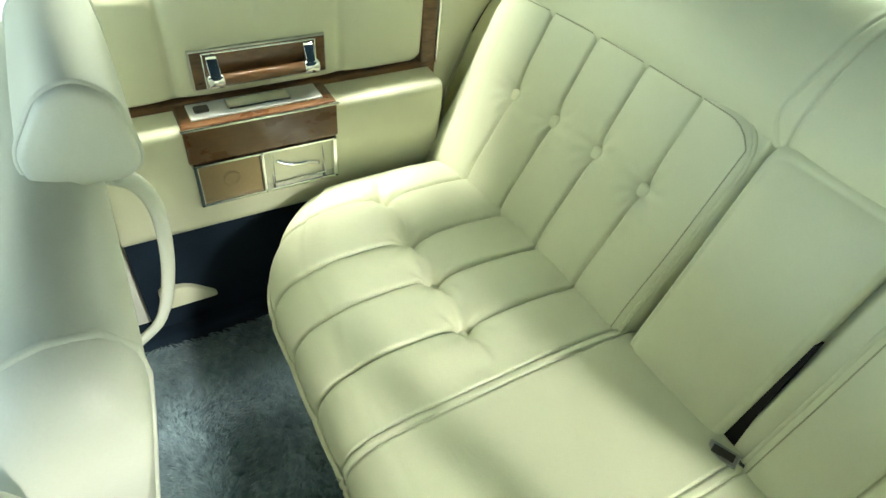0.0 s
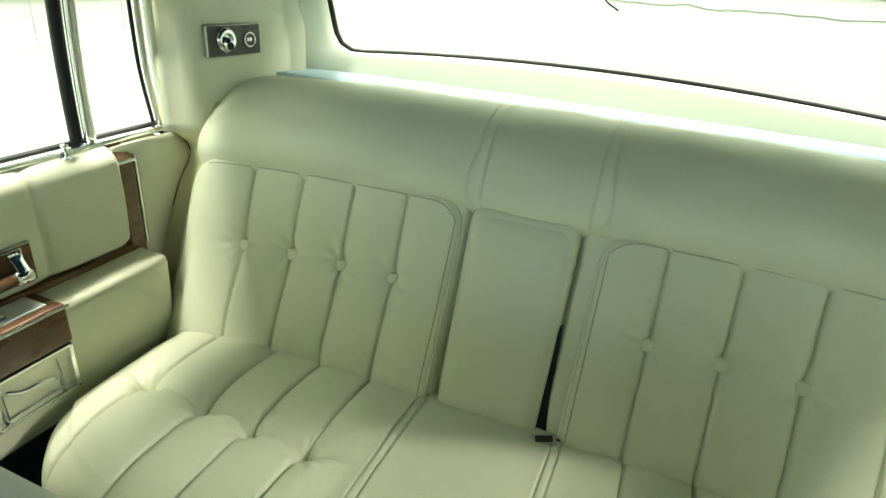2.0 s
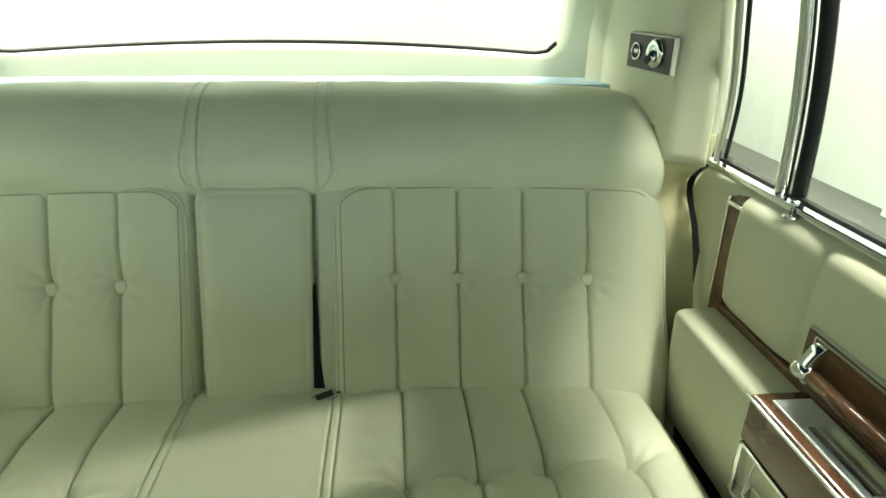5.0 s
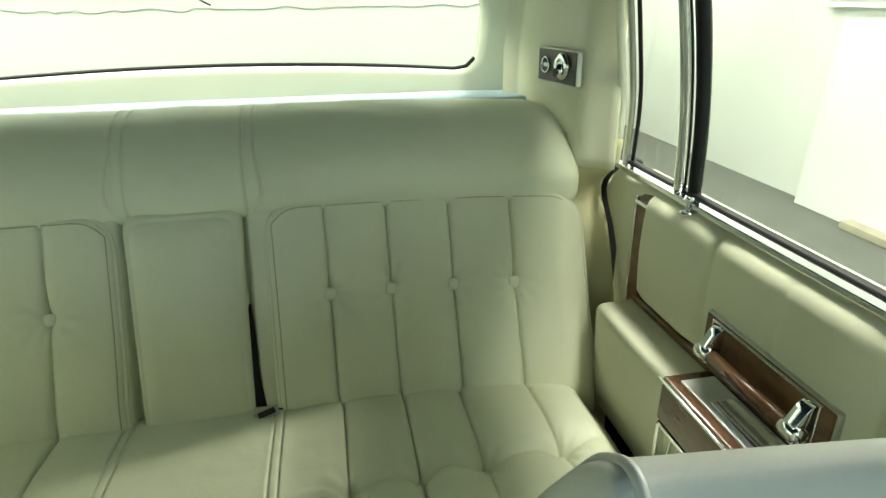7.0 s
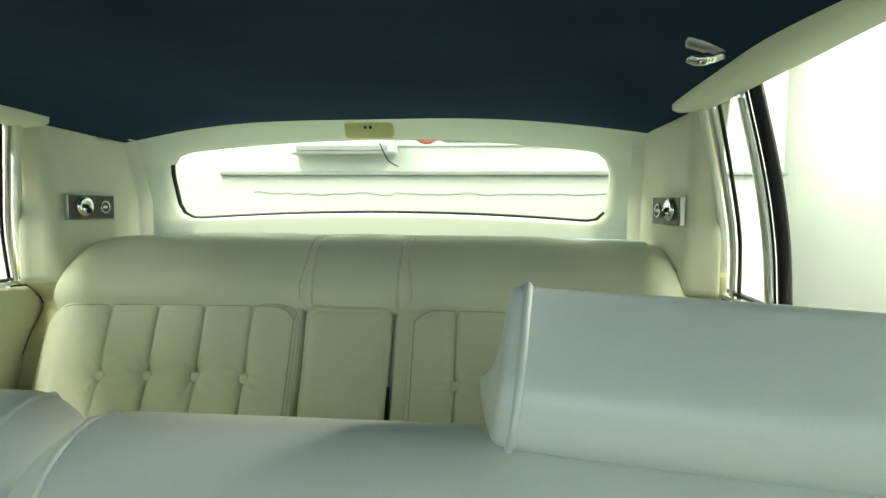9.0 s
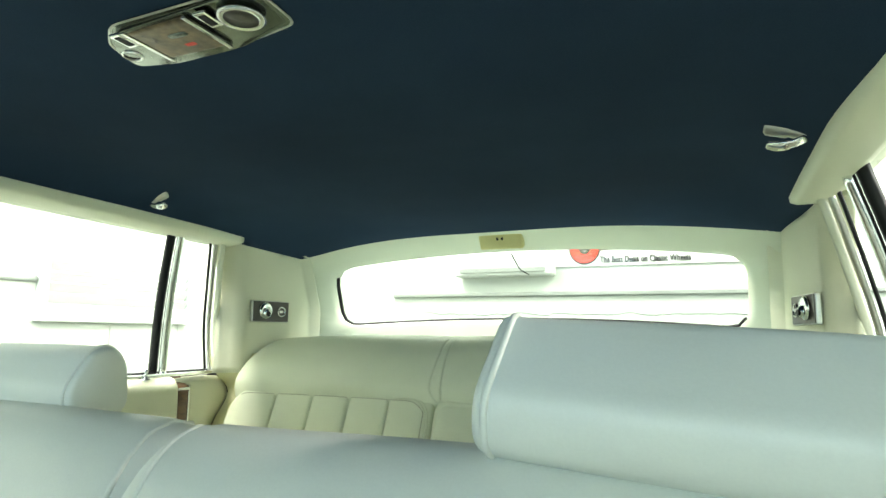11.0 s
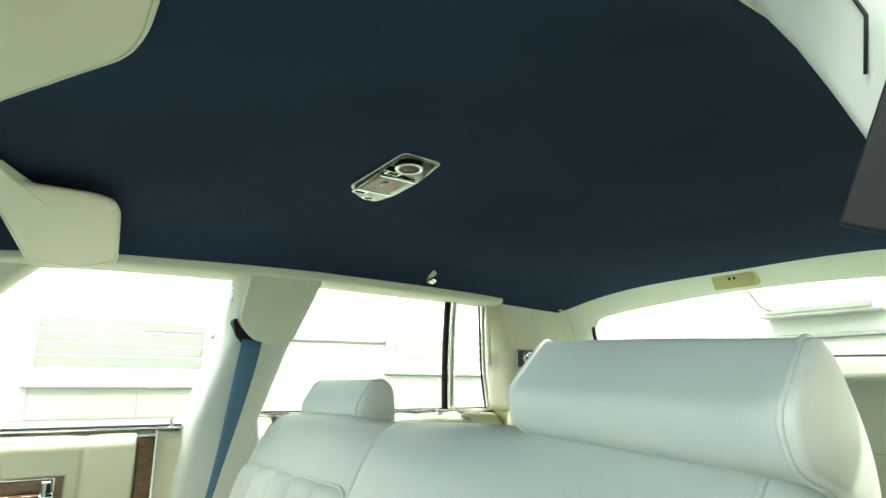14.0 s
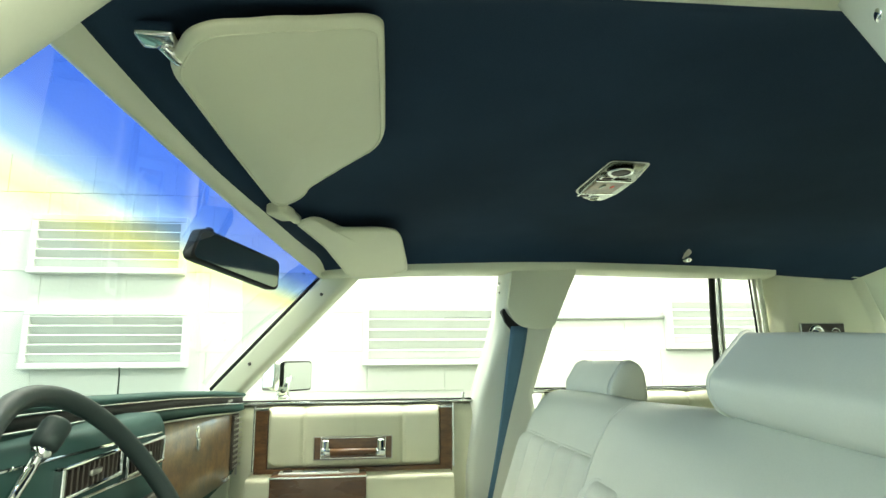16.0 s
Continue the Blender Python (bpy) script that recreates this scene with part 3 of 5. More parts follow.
for s, who in ((1, "passenger"), (-1, "driver")):
    SX = SEAMS_AT[s]
    us = dense(EDGE0, EDGE1, 0.006, SX + [EDGE0, EDGE1], 0.014)
    P, outline = [], []
    for x in us:
        e0, e1 = x - EDGE0, EDGE1 - x
        r0, r1 = 0.062, 0.070
        top = 0.766
        if e0 < r0:
            top -= r0 - math.sqrt(r0 * r0 - (r0 - e0) ** 2)
        if e1 < r1:
            top -= r1 - math.sqrt(r1 * r1 - (r1 - e1) ** 2)
        row = []
        for v in np.r_[np.linspace(0, 0.93, 84), np.linspace(0.94, 1, 14)]:
            z = 0.35 + (top - 0.35) * v
            edge = min(e0, e1, top - z)
            h = 0.026 + tuft(x, SX, z, 0.606, 0.8) * min(1.0, (top - z) / 0.01 + 0.3)
            h -= edge_roll(edge, 0.016, 0.012)
            h += 0.010 * math.sin(math.pi * min(1, (z - 0.38) / 0.2)) * ease((0.6 - z) / 0.2)
            h -= 0.026 * ease((0.06 - e1) / 0.06)
            row.append((s * x, back_y(x, z) - 0.014 + h, z + h * 0.35))
        P.append(row)
        outline.append(Vector(row[-1]) + Vector((0, 0.004, 0.001)))
    pad = grid("backrest_pad", P, LEATHER, bench, "buttoned vertical-channel back cushion")
    inner_side = [Vector(P[0][j]) + Vector((0, 0.004, 0)) for j in range(16, 97, 5)]
    outer_side = [Vector(P[-1][j]) + Vector((0, 0.004, 0)) for j in range(96, 16, -5)]
    part("piping", tube(inner_side + outline[::3] + outer_side, 0.0038, 8), LEATHER, pad, "", True)
    # a second row of stitching inside the piping
    k0 = min(range(len(us)), key=lambda i: abs(us[i] - EDGE0 - 0.011))
    line = [Vector(P[k0][j]) + Vector((0, 0.0004, 0)) for j in range(10, 86, 4)] + [Vector(P[i][90]) + Vector((0, 0.0004, 0)) for i in range(k0, len(P) - 12, 2)]
    part("stitching", tube(line, 0.0011, 5), SEAM, pad, "", True)
    for q in SX:
        y = back_y(q, 0.606) - 0.014 + 0.026 - 0.0190
        part("button", turned(box((-0.0120, -0.0120, -0.004), (0.0120, 0.0120, 0.006), 0.0055, 4), Matrix.Translation((s * q, y + 0.004, 0.606)) @ pose(0, 0, 0, -68, 0, 0)), LEATHER, pad, "", True)

# rolled top of the backrest
prof = curve_pts([(0, -0.085, 0.735), (0, -0.060, 0.752), (0, -0.052, 0.780), (0, -0.057, 0.815), (0, -0.078, 0.858), (0, -0.120, 0.898), (0, -0.175, 0.917), (0, -0.235, 0.915), (0, -0.275, 0.893), (0, -0.285, 0.850)], 8)
P = []
cy, cz = -0.17, 0.80


def seam_x(k, inner):
    """Distance from the middle of the stitched bands, k running up over the roll."""
    a, b = (0.098, 0.098) if inner else (0.127, 0.118)
    x = a + (b - a) * ease((k - 0.3) / 0.2)
    return x if inner else x - 0.024 * (1 - ease((k - 0.10) / 0.22)) ** 2


mid = dense(0.0, 0.20, 0.006, [0.115], 0.030, 0.0016)
half = mid + list(np.linspace(0.207, 0.615, 60)) + list(np.linspace(0.62, 0.712, 26))
for x in [-h for h in half[:0:-1]] + half:
    e = max(0.0, abs(x) - 0.632) / 0.08
    kk = math.sqrt(max(0.0, 1 - min(1, e) ** 2.4)) * 0.45 + 0.55
    g0 = 0.004 * math.sin(min(1, max(0, (abs(x) - 0.13) / 0.57)) * math.pi) + 0.003 * channel(x, 0.07)
    row = []
    for j, p in enumerate(prof):
        k = j / (len(prof) - 1)
        g = g0
        for inner in (True, False):
            d = abs(x) - seam_x(k, inner)
            g += 0.0022 * channel(d, 0.0075) - 0.0058 * math.exp(-abs(d) / 0.0018)
        g += 0.002 * noise.noise((x * 9, j * 0.12, 3.0)) + 0.0025 * noise.noise((x * 4, j * 0.05, 7.0))
        y, z = cy + (p[1] - cy) * (1 - (1 - kk) * 0.8), cz + (p[2] - cz) * (1 - (1 - kk) * 0.6)
        d = Vector((0, y - cy, z - cz)).normalized()
        row.append((x, y + d.y * g + 0.055 * min(1, abs(x) / 0.70) ** 4 * ease((0.95 - p[2]) / 0.15), z + d.z * g - 0.014 * (x / 0.7) ** 2))
    P.append(row)
bol = grid("top_bolster", P, LEATHER, bench, "smooth rolled leather top of the backrest")

# middle armrest, folded up
AX0, AX1, AZ0, AZ1 = -0.087, 0.112, 0.402, 0.768
outl = resample(rounded([(AX0 + 0.004, AZ0), (AX1 - 0.010, AZ0), (AX1, AZ1), (AX0, AZ1)], 0.030, 8) + [rounded([(AX0 + 0.004, AZ0), (AX1 - 0.010, AZ0), (AX1, AZ1), (AX0, AZ1)], 0.030, 8)[0]], 121)[:120]
acx, acz, ahw, ahh = (AX0 + AX1) / 2, (AZ0 + AZ1) / 2, (AX1 - AX0) / 2, (AZ1 - AZ0) / 2
P = []
for ins, dep in ((0.004, -0.075), (0.0, -0.020), (0.0, 0.004), (0.0015, 0.011), (0.005, 0.0165), (0.009, 0.0190), (0.0115, 0.0178), (0.014, 0.0200), (0.022, 0.0225), (0.04, 0.0255), (0.065, 0.0275), (0.085, 0.0285), (ahw, 0.0285)):
    ring = []
    for x, z in outl:
        x, z = acx + (x - acx) * (1 - ins / ahw), acz + (z - acz) * (1 - ins / ahh)
        crown = 0.0195 + 0.0095 * (1 - (abs(x - acx) / ahw) ** 2.5) * (1 - (abs(z - acz) / ahh) ** 6)
        ring.append((x, back_y(0, z) + (dep if ins < 0.02 else crown), z))
    P.append(ring)
grid("centre_armrest", P, LEATHER, bench, "plain leather armrest folded up into the backrest", loop_v=True)
part("backrest_core", prism([(0.03, 0.30), (-0.11, 0.74), (-0.26, 0.86), (-0.30, 0.30)], "x", -0.69, 0.69, 0.01), LEATHER, bench)
P = []
for x in dense(-0.17, 0.17, 0.008, [AX0, AX1], 0.02, 0.002):
    d = min(abs(x - AX0), abs(x - AX1)) if not AX0 < x < AX1 else 0.0
    P.append([(x, back_y(x, z) - 0.016 + 0.020 * ease(d / 0.012), z) for z in np.linspace(0.37, 0.79, 24)])
grid("armrest_surround", P, LEATHER, bench, "plain leather surround of the armrest", thick=0.003)
# solid black wedge in place of the shade inside the armrest gap
gap = bmesh.new()
gv = [gap.verts.new((x, back_y(0, z) + d, z)) for d in (-0.008, 0.0065) for x, z in ((-0.080, 0.40), (-0.107, 0.40), (-0.094, 0.49), (-0.0880, 0.60), (-0.080, 0.60))]
for q in ((0, 1, 2, 3, 4), (9, 8, 7, 6, 5), (0, 5, 6, 1), (1, 6, 7, 2), (2, 7, 8, 3), (3, 8, 9, 4), (4, 9, 5, 0)):
    gap.faces.new([gv[k] for k in q])
part("armrest_gap", gap, BLACK, bench, "black wedge standing for the shaded gap beside the armrest")

# seat cushion
seams = [0.237, 0.345, 0.448, 0.576]


def cushion_front(x):
    return 0.536 - 0.165 * (max(0.0, abs(x) - 0.38) / 0.315) ** 2.6


def button_row(ax):
    return 0.310 - 0.018 * max(0, ax - 0.24) / 0.36


P = []
hx = dense(0.0, 0.695, 0.0065, seams + [0.118, 0.133], 0.012)
for x in [-h for h in hx[:0:-1]] + hx:
    yf = cushion_front(x)
    row = []
    ax = abs(x)
    side = ease((0.055 - (0.695 - ax)) / 0.055)
    near = min(abs(ax - q) for q in seams)
    rowy = button_row(ax) - 0.012 * min(1.0, near / 0.045)
    for v in np.linspace(0, 1, 130):
        if v < 0.74:
            y = 0.02 + (yf - 0.045 - 0.02) * v / 0.74
            z, ny, nz = 0.408, 0.0, 1.0
            z += 0.012 * math.sin(math.pi * (y - 0.02) / 0.5)
        elif v < 0.88:
            a = (v - 0.74) / 0.14 * math.pi / 2
            y, z, ny, nz = yf - 0.045 + 0.045 * math.sin(a), 0.363 + 0.045 * math.cos(a), math.sin(a), math.cos(a)
        else:
            k = (v - 0.88) / 0.12
            y, z, ny, nz = yf - 0.03 * k * k, 0.363 - 0.20 * k, 1.0, 0.0
        h = 0.020
        if ax > 0.15:
            h += tuft(ax, seams, y, button_row(ax), 1.4) if v < 0.88 else -0.004 * math.exp(-near / 0.004)
            span = ease((ax - 0.15) / 0.06) * (1.0 if ax < 0.60 else ease((0.66 - ax) / 0.06))
            if v < 0.88:
                d = y - rowy
                h -= 0.007 * math.exp(-abs(d) / 0.006) * span
                if d > 0:
                    h += 0.017 * (1 - math.exp(-d / 0.018)) * ease((yf - y) / 0.10) * span
                else:
                    h += 0.007 * math.sin(math.pi * min(1, -d / (rowy - 0.05))) * span
        else:
            h += 0.004 * math.cos(x * 10)
        for q in (0.118, 0.133):
            h += 0.0016 * channel(ax - q, 0.006) - 0.0065 * math.exp(-abs(ax - q) / 0.0018)
        if v >= 0.80:
            h -= 0.004 * channel(v - 0.885, 0.006)
        h += 0.0025 * noise.noise((x * 7, y * 7, 1.0)) + 0.0012 * noise.noise((x * 22, y * 22, 4.0))
        h *= ease((y - 0.02) / 0.05) * 0.7 + 0.3
        row.append((x - math.copysign(0.01, x) * side * (1 - nz), y + ny * h - 0.0, z + nz * h - 0.055 * side ** 1.5))
    P.append(row)
cush = grid("seat_cushion", P, LEATHER, bench, "pleated and buttoned leather seat cushion")
pip = [P[i][115] for i in range(3, len(P) - 3, 3)]
part("piping", tube([(p[0], p[1] + 0.003, p[2]) for p in pip], 0.0042, 7), LEATHER, cush, "", True)
for s in (-1, 1):
    for q in seams:
        part("button", turned(box((-0.0115, -0.0115, -0.004), (0.0115, 0.0115, 0.006), 0.0055, 4), pose(s * q, button_row(q), 0.4080, -4, 0, 0)), LEATHER, cush, "", True)
part("cushion_base", box((-0.68, -0.05, 0.06), (0.68, 0.40, 0.33), 0.02), LEATHER, bench)

bk = thing("seat_belt_buckle", (-0.118, 0.074, 0.41), "dark metal lap belt buckle in the seat gap", "belt buckle")
part("tongue_slot", turned(box((-0.021, -0.011, -0.005), (0.021, 0.011, 0.005), 0.002), pose(-0.104, 0.102, 0.434, -12, 6, 20)), STEEL, bk, "worn metal tongue housing")
part("release_button", turned(box((-0.015, -0.006, 0.004), (0.015, 0.006, 0.0075), 0.0015), pose(-0.104, 0.102, 0.434, -12, 6, 20)), DARKP, bk, "dark release button")
part("strap", turned(box((-0.022, -0.05, -0.002), (0.022, 0.0, 0.002), 0.001, 1), pose(-0.110, 0.098, 0.434, 20, 0, 20)), WEBD, bk)

# ---------------- front seats ----------------
def front_seat(s, xi, xo, hr0, hr1, hp, fwd, low=0.0, drop=0.0, turn=0.0, lean=0.0):
    t = thing("front_seat", (s * (xi + xo) / 2, 1.05, 0.06), "cream leather split-bench front seat with headrest, tinted for cool light", "car seat", "front seats")
    loop = resample(curve_pts([(0, 0.815, 0.18), (0, 0.772, 0.38), (0, 0.735, 0.60), (0, 0.710, 0.74), (0, 0.702, 0.80), (0, 0.714, 0.832), (0, 0.740, 0.843), (0, 0.785, 0.832), (0, 0.822, 0.79),
                               (0, 0.862, 0.70), (0, 0.915, 0.55), (0, 0.945, 0.42), (0, 0.95, 0.30), (0, 0.93, 0.18)], 8), 90)[:, 1:]
    loop[:, 0] += fwd
    loop[:, 1] -= low * ease((loop[:, 1] - 0.45) / 0.35)
    nrm = np.gradient(loop, axis=0)
    nrm = np.stack([nrm[:, 1], -nrm[:, 0]], 1)
    nrm /= np.linalg.norm(nrm, axis=1)[:, None] + 1e-9
    P = []
    w = xo - xi
    for u in np.r_[np.linspace(0, 0.09, 16), np.linspace(0.1, w - 0.1, 50), np.linspace(w - 0.09, w, 16)]:
        e = min(u, w - u)
        r = 0.075
        d = r - math.sqrt(max(0, r * r - (r - min(e, r)) ** 2))
        row = []
        k = d / r
        for (y, z), (y2, z2), n in zip(loop, loop[::-1], nrm):
            puff = 0.008 * math.sin(math.pi * u / w) * (1 if y > 0.75 + fwd else 0.3)
            m = (y + y2) / 2
            row.append((s * (xi + u), m + (y - m) * (1 - 0.36 * k) - n[0] * puff, z - 0.078 * k * float(ease((z - 0.52) / 0.33)) - n[1] * puff))
        P.append(row)
    def closing(row):
        return [tuple((Vector(row[j]) + Vector(row[-1 - j])) / 2) for j in range(len(row))]
    P = [closing(P[0])] + P + [closing(P[-1])]
    body = grid("backrest", P, LEATHER_F, t, "smooth leather backrest tinted for cool light")
    for i in (10, len(P) - 11):
        part("piping", tube([P[i][j] for j in range(6, 76, 2)], 0.0036, 7), LEATHER_F, body, "", True)
    # channelled lower facing
    Q = []
    sm = [xi + w * k for k in (0.13, 0.29, 0.45, 0.61, 0.77, 0.93)]
    for x in np.linspace(xi + 0.06, xo - 0.05, 120):
        row = []
        e = min(x - xi - 0.06, xo - 0.05 - x)
        top = 0.715 - (0.05 - math.sqrt(max(0, 0.05 ** 2 - (0.05 - min(e, 0.05)) ** 2)))
        for v in np.linspace(0, 1, 40):
            z = 0.40 + (top - 0.40) * v
            y = fwd + 0.862 + (0.70 - z) * 0.345
            d = min(abs(x - q) for q in sm)
            h = 0.022 - 0.006 * channel(d, 0.005) - 0.010 * channel(d, 0.02)
            h *= math.sqrt(max(0, 1 - (1 - min(1, min(e, top - z) / 0.03)) ** 2))
            row.append((s * x, y - 0.006 + h, z + 0.3 * h))
        Q.append(row)
    fac = grid("channelled_facing", Q, LEATHER_F, body, "channelled leather facing")
    part("piping", tube([(q[-1][0], q[-1][1] + 0.003, q[-1][2]) for q in Q[::3]], 0.0036, 7), LEATHER_F, fac, "", True)
    part("seat_cushion", box((s * (xi + 0.01), 0.86 + fwd, 0.17), (s * xo, 1.42, 0.42), 0.06, 5), LEATHER_F, t, "", True)
    # headrest
    hp = rounded(hp, 0.03, 5)
    c = np.mean(np.array(hp), axis=0)
    H = []
    for x in np.r_[np.linspace(hr0, hr0 + 0.02, 8), np.linspace(hr0 + 0.03, hr1 - 0.03, 14), np.linspace(hr1 - 0.02, hr1, 8)]:
        e = min(x - hr0, hr1 - x)
        k = 0.90 + 0.10 * math.sqrt(max(0, 1 - (1 - min(1, e / 0.018)) ** 2))
        k += 0.035 * math.sin(math.pi * (x - hr0) / (hr1 - hr0))
        ear = 0.05 * math.exp(-(e / 0.016) ** 2)   # the piped corners stand up a little
        row = []
        for y, z in hp:
            q = k + ear * float(ease((z - c[1]) / 0.05)) * float(ease((y - c[0] + 0.02) / 0.04))
            xl = x - lean * (0.93 - z) * (1 - (x - hr0) / (hr1 - hr0))
            row.append((s * xl, c[0] + (y - c[0]) * q + turn * (x - hr0), c[1] + (z - c[1]) * q - drop * (x - hr0)))
        H.append(row)
    def cushion_end(row, out):
        ends = []
        for f in (0.10, 0.35, 0.58, 0.77, 0.91):
            my, mz = np.mean([p[1] for p in row]), np.mean([p[2] for p in row])
            ends.append([(s * (abs(p[0]) + out * 0.006 * (1 - f ** 2.2)), my + (p[1] - my) * f, mz + (p[2] - mz) * f) for p in row])
        return ends
    H = cushion_end(H[0], -1) + H + cushion_end(H[-1], 1)[::-1]
    head = grid("headrest", H, LEATHER_F, t, "padded headrest", loop_v=True, caps=True)
    for i in (9, len(H) - 10):
        part("piping", tube(H[i], 0.003, 7, True), LEATHER_F, head, "", True)
    for q in (0.33, 0.67):
        part("headrest_post", tube([(s * (hr0 + (hr1 - hr0) * q), 0.715 + fwd, 0.79), (s * (hr0 + (hr1 - hr0) * q), 0.715 + fwd, 0.85)], 0.006), CHROME, t, "", True)
    return t


seat_p = front_seat(1, 0.032, 0.685, 0.268, 0.572, [(0.764, 0.806), (0.771, 0.845), (0.736, 0.896), (0.708, 0.905), (0.682, 0.884), (0.672, 0.806)], 0.015, 0.022)
seat_d = front_seat(-1, -0.025, 0.675, 0.343, 0.668, [(0.886, 0.845), (0.900, 0.882), (0.842, 0.944), (0.818, 0.930), (0.786, 0.882), (0.770, 0.845), (0.766, 0.800)], 0.088, 0.010, 0.05, 0.06, 0.12)
strap = part("grab_strap", tube(curve_pts([(0.45, 0.722, 0.70), (0.45, 0.690, 0.675), (0.45, 0.676, 0.62), (0.45, 0.686, 0.52), (0.45, 0.715, 0.43), (0.45, 0.765, 0.385)], 6), 0.012, 10, flat=0.6), LEATHER_F, seat_p, "leather grab strap on the seat back", True)
for z, y in ((0.70, 0.712), (0.385, 0.768)):
    part("strap_boss", dome((0.45, y, z), (0, -1, 0), 0.016, 0.010), LEATHER_F, seat_p, "", True)


# ---------------- doors ----------------
def door(s, y0, y1, leg_rear, leg_front, hy, by, label):
    """A closed door: padded insert in a wood frame, pull handle, armrest with switch box, lock knob and chrome sill."""
    t = thing("car_door", (s * 0.79, (y0 + y1) / 2, 0.10), label, "car door", "closed doors")
    X = lambda v: s * v
    # core with rounded upper edge
    core = rounded([(0.772, 0.34), (0.772, 0.775), (0.80, 0.803), (0.845, 0.803), (0.845, 0.10), (0.79, 0.10)], 0.02, 4)
    part("core", prism([(X(a), b) for a, b in core], "y", y0, y1, 0.004), VINYL, t)
    part("lower_carpet", prism([(X(a), b) for a, b in [(0.735, 0.10), (0.742, 0.355), (0.775, 0.355), (0.80, 0.10)]], "y", y0 + 0.01, y1 - 0.01, 0.004), DCARPET, t, "dark blue carpeted lower door")
    # padded insert with vertical pleats
    iy0, iy1 = (leg_rear + 0.035 if leg_rear is not None else y0 + 0.01), (leg_front - 0.035 if leg_front is not None else y1 - 0.01)
    pl = [hy[0] - 0.03, (hy[0] + hy[1]) / 2, hy[1] + 0.03]
    P = []
    for y in np.linspace(iy0, iy1, 130):
        e = min(y - iy0, iy1 - y)
        bot = 0.610 + (0.03 - math.sqrt(max(0, 0.03 ** 2 - (0.03 - min(e, 0.03)) ** 2)))
        row = []
        for v in np.linspace(0, 1, 44):
            if v < 0.8:
                z = bot + (0.775 - bot) * v / 0.8
                bx, nx, nz = 0.768, 1.0, 0.0
            else:
                a = (v - 0.8) / 0.2 * math.pi / 2
                z, bx, nx, nz = 0.775 + 0.028 * math.sin(a), 0.768 + 0.03 * (1 - math.cos(a)), math.cos(a), math.sin(a)
            d = [abs(y - q) for q in pl]
            h = 0.020 - 0.006 * channel(min(d[0], d[2]), 0.006) - 0.006 * channel(min(d[0], d[2]), 0.03) - 0.002 * channel(d[1], 0.005)
            h += 0.006 * math.sin(math.pi * (z - 0.61) / 0.2)
            h *= math.sqrt(max(0, 1 - (1 - min(1, min(e, z - bot) / 0.010)) ** 2))
            row.append((X(bx - nx * h), y, z + nz * h * 0.35))
        P.append(row)
    grid("padded_insert", P, VINYL, t, "pleated cream vinyl insert")
    # wood frame
    def leg(ya, yb):
        post = box((X(0.753), ya, 0.57), (X(0.775), yb, 0.772), 0.004)
        if leg_front is None:   # the strip turns over the top of a rear door
            post = joined(post, turned(box((-0.011, ya, -0.02), (0.011, yb, 0.02), 0.004), pose(X(0.776), 0, 0.785, 0, s * 50, 0)))
        part("wood_trim", post, WOOD, t, "burl wood trim")
    if leg_rear is not None:
        leg(leg_rear, leg_rear + 0.036)
        part("chrome_edge", joined(box((X(0.752), leg_rear - 0.006, 0.60), (X(0.775), leg_rear, 0.785), 0.002), box((X(0.750), leg_rear - 0.004, 0.772), (X(0.79), leg_rear + 0.038, 0.779), 0.002)), CHROME, t, "chrome edge strip")
    if leg_front is not None:
        leg(leg_front - 0.036, leg_front)
        part("chrome_edge", joined(box((X(0.752), leg_front, 0.60), (X(0.775), leg_front + 0.006, 0.785), 0.002), box((X(0.750), leg_front - 0.038, 0.772), (X(0.79), leg_front + 0.004, 0.779), 0.002)), CHROME, t, "chrome edge strip")
    wy0, wy1 = (leg_rear if leg_rear is not None else y0), (leg_front if leg_front is not None else y1)
    part("wood_band", box((X(0.752), wy0, 0.571), (X(0.775), wy1, 0.607), 0.004), WOOD, t, "burl wood band")
    part("chrome_band", box((X(0.751), wy0, 0.566), (X(0.775), wy1, 0.572), 0.002), CHROME, t)
    # pull handle
    h0, h1 = hy
    plate = part("handle_plate", box((X(0.737), h0, 0.630), (X(0.77), h1, 0.700), 0.003), STEEL, t, "thin metal framed handle recess")
    part("wood_inlay", box((X(0.7355), h0 + 0.0028, 0.6328), (X(0.75), h1 - 0.0028, 0.6972), 0.0015), WOOD, plate, "burl wood inlay")
    part("inner_frame", joined(box((X(0.732), h0 + 0.022, 0.6345), (X(0.738), h1 - 0.022, 0.6370), 0.001), box((X(0.732), h0 + 0.022, 0.6935), (X(0.738), h1 - 0.022, 0.6960), 0.001),
                               box((X(0.732), h0 + 0.020, 0.6345), (X(0.738), h0 + 0.0225, 0.6960), 0.001), box((X(0.732), h1 - 0.0225, 0.6345), (X(0.738), h1 - 0.020, 0.6960), 0.001)), CHROME, plate, "thin chrome frame")
    for yy in (h0 + 0.035, h1 - 0.035):
        br = joined(prism([(X(a), b) for a, b in rounded([(0.740, 0.694), (0.740, 0.668), (0.727, 0.647), (0.713, 0.646), (0.709, 0.660), (0.726, 0.688)], 0.006, 4)], "y", yy - 0.009, yy + 0.009, 0.002), lathe([(0.009, -0.014), (0.0125, -0.011), (0.0125, 0.011), (0.009, 0.014)], (X(0.719), yy, 0.654), (0, 1, 0), 18))
        part("bracket", br, CHROME, plate, "chrome handle bracket", True)
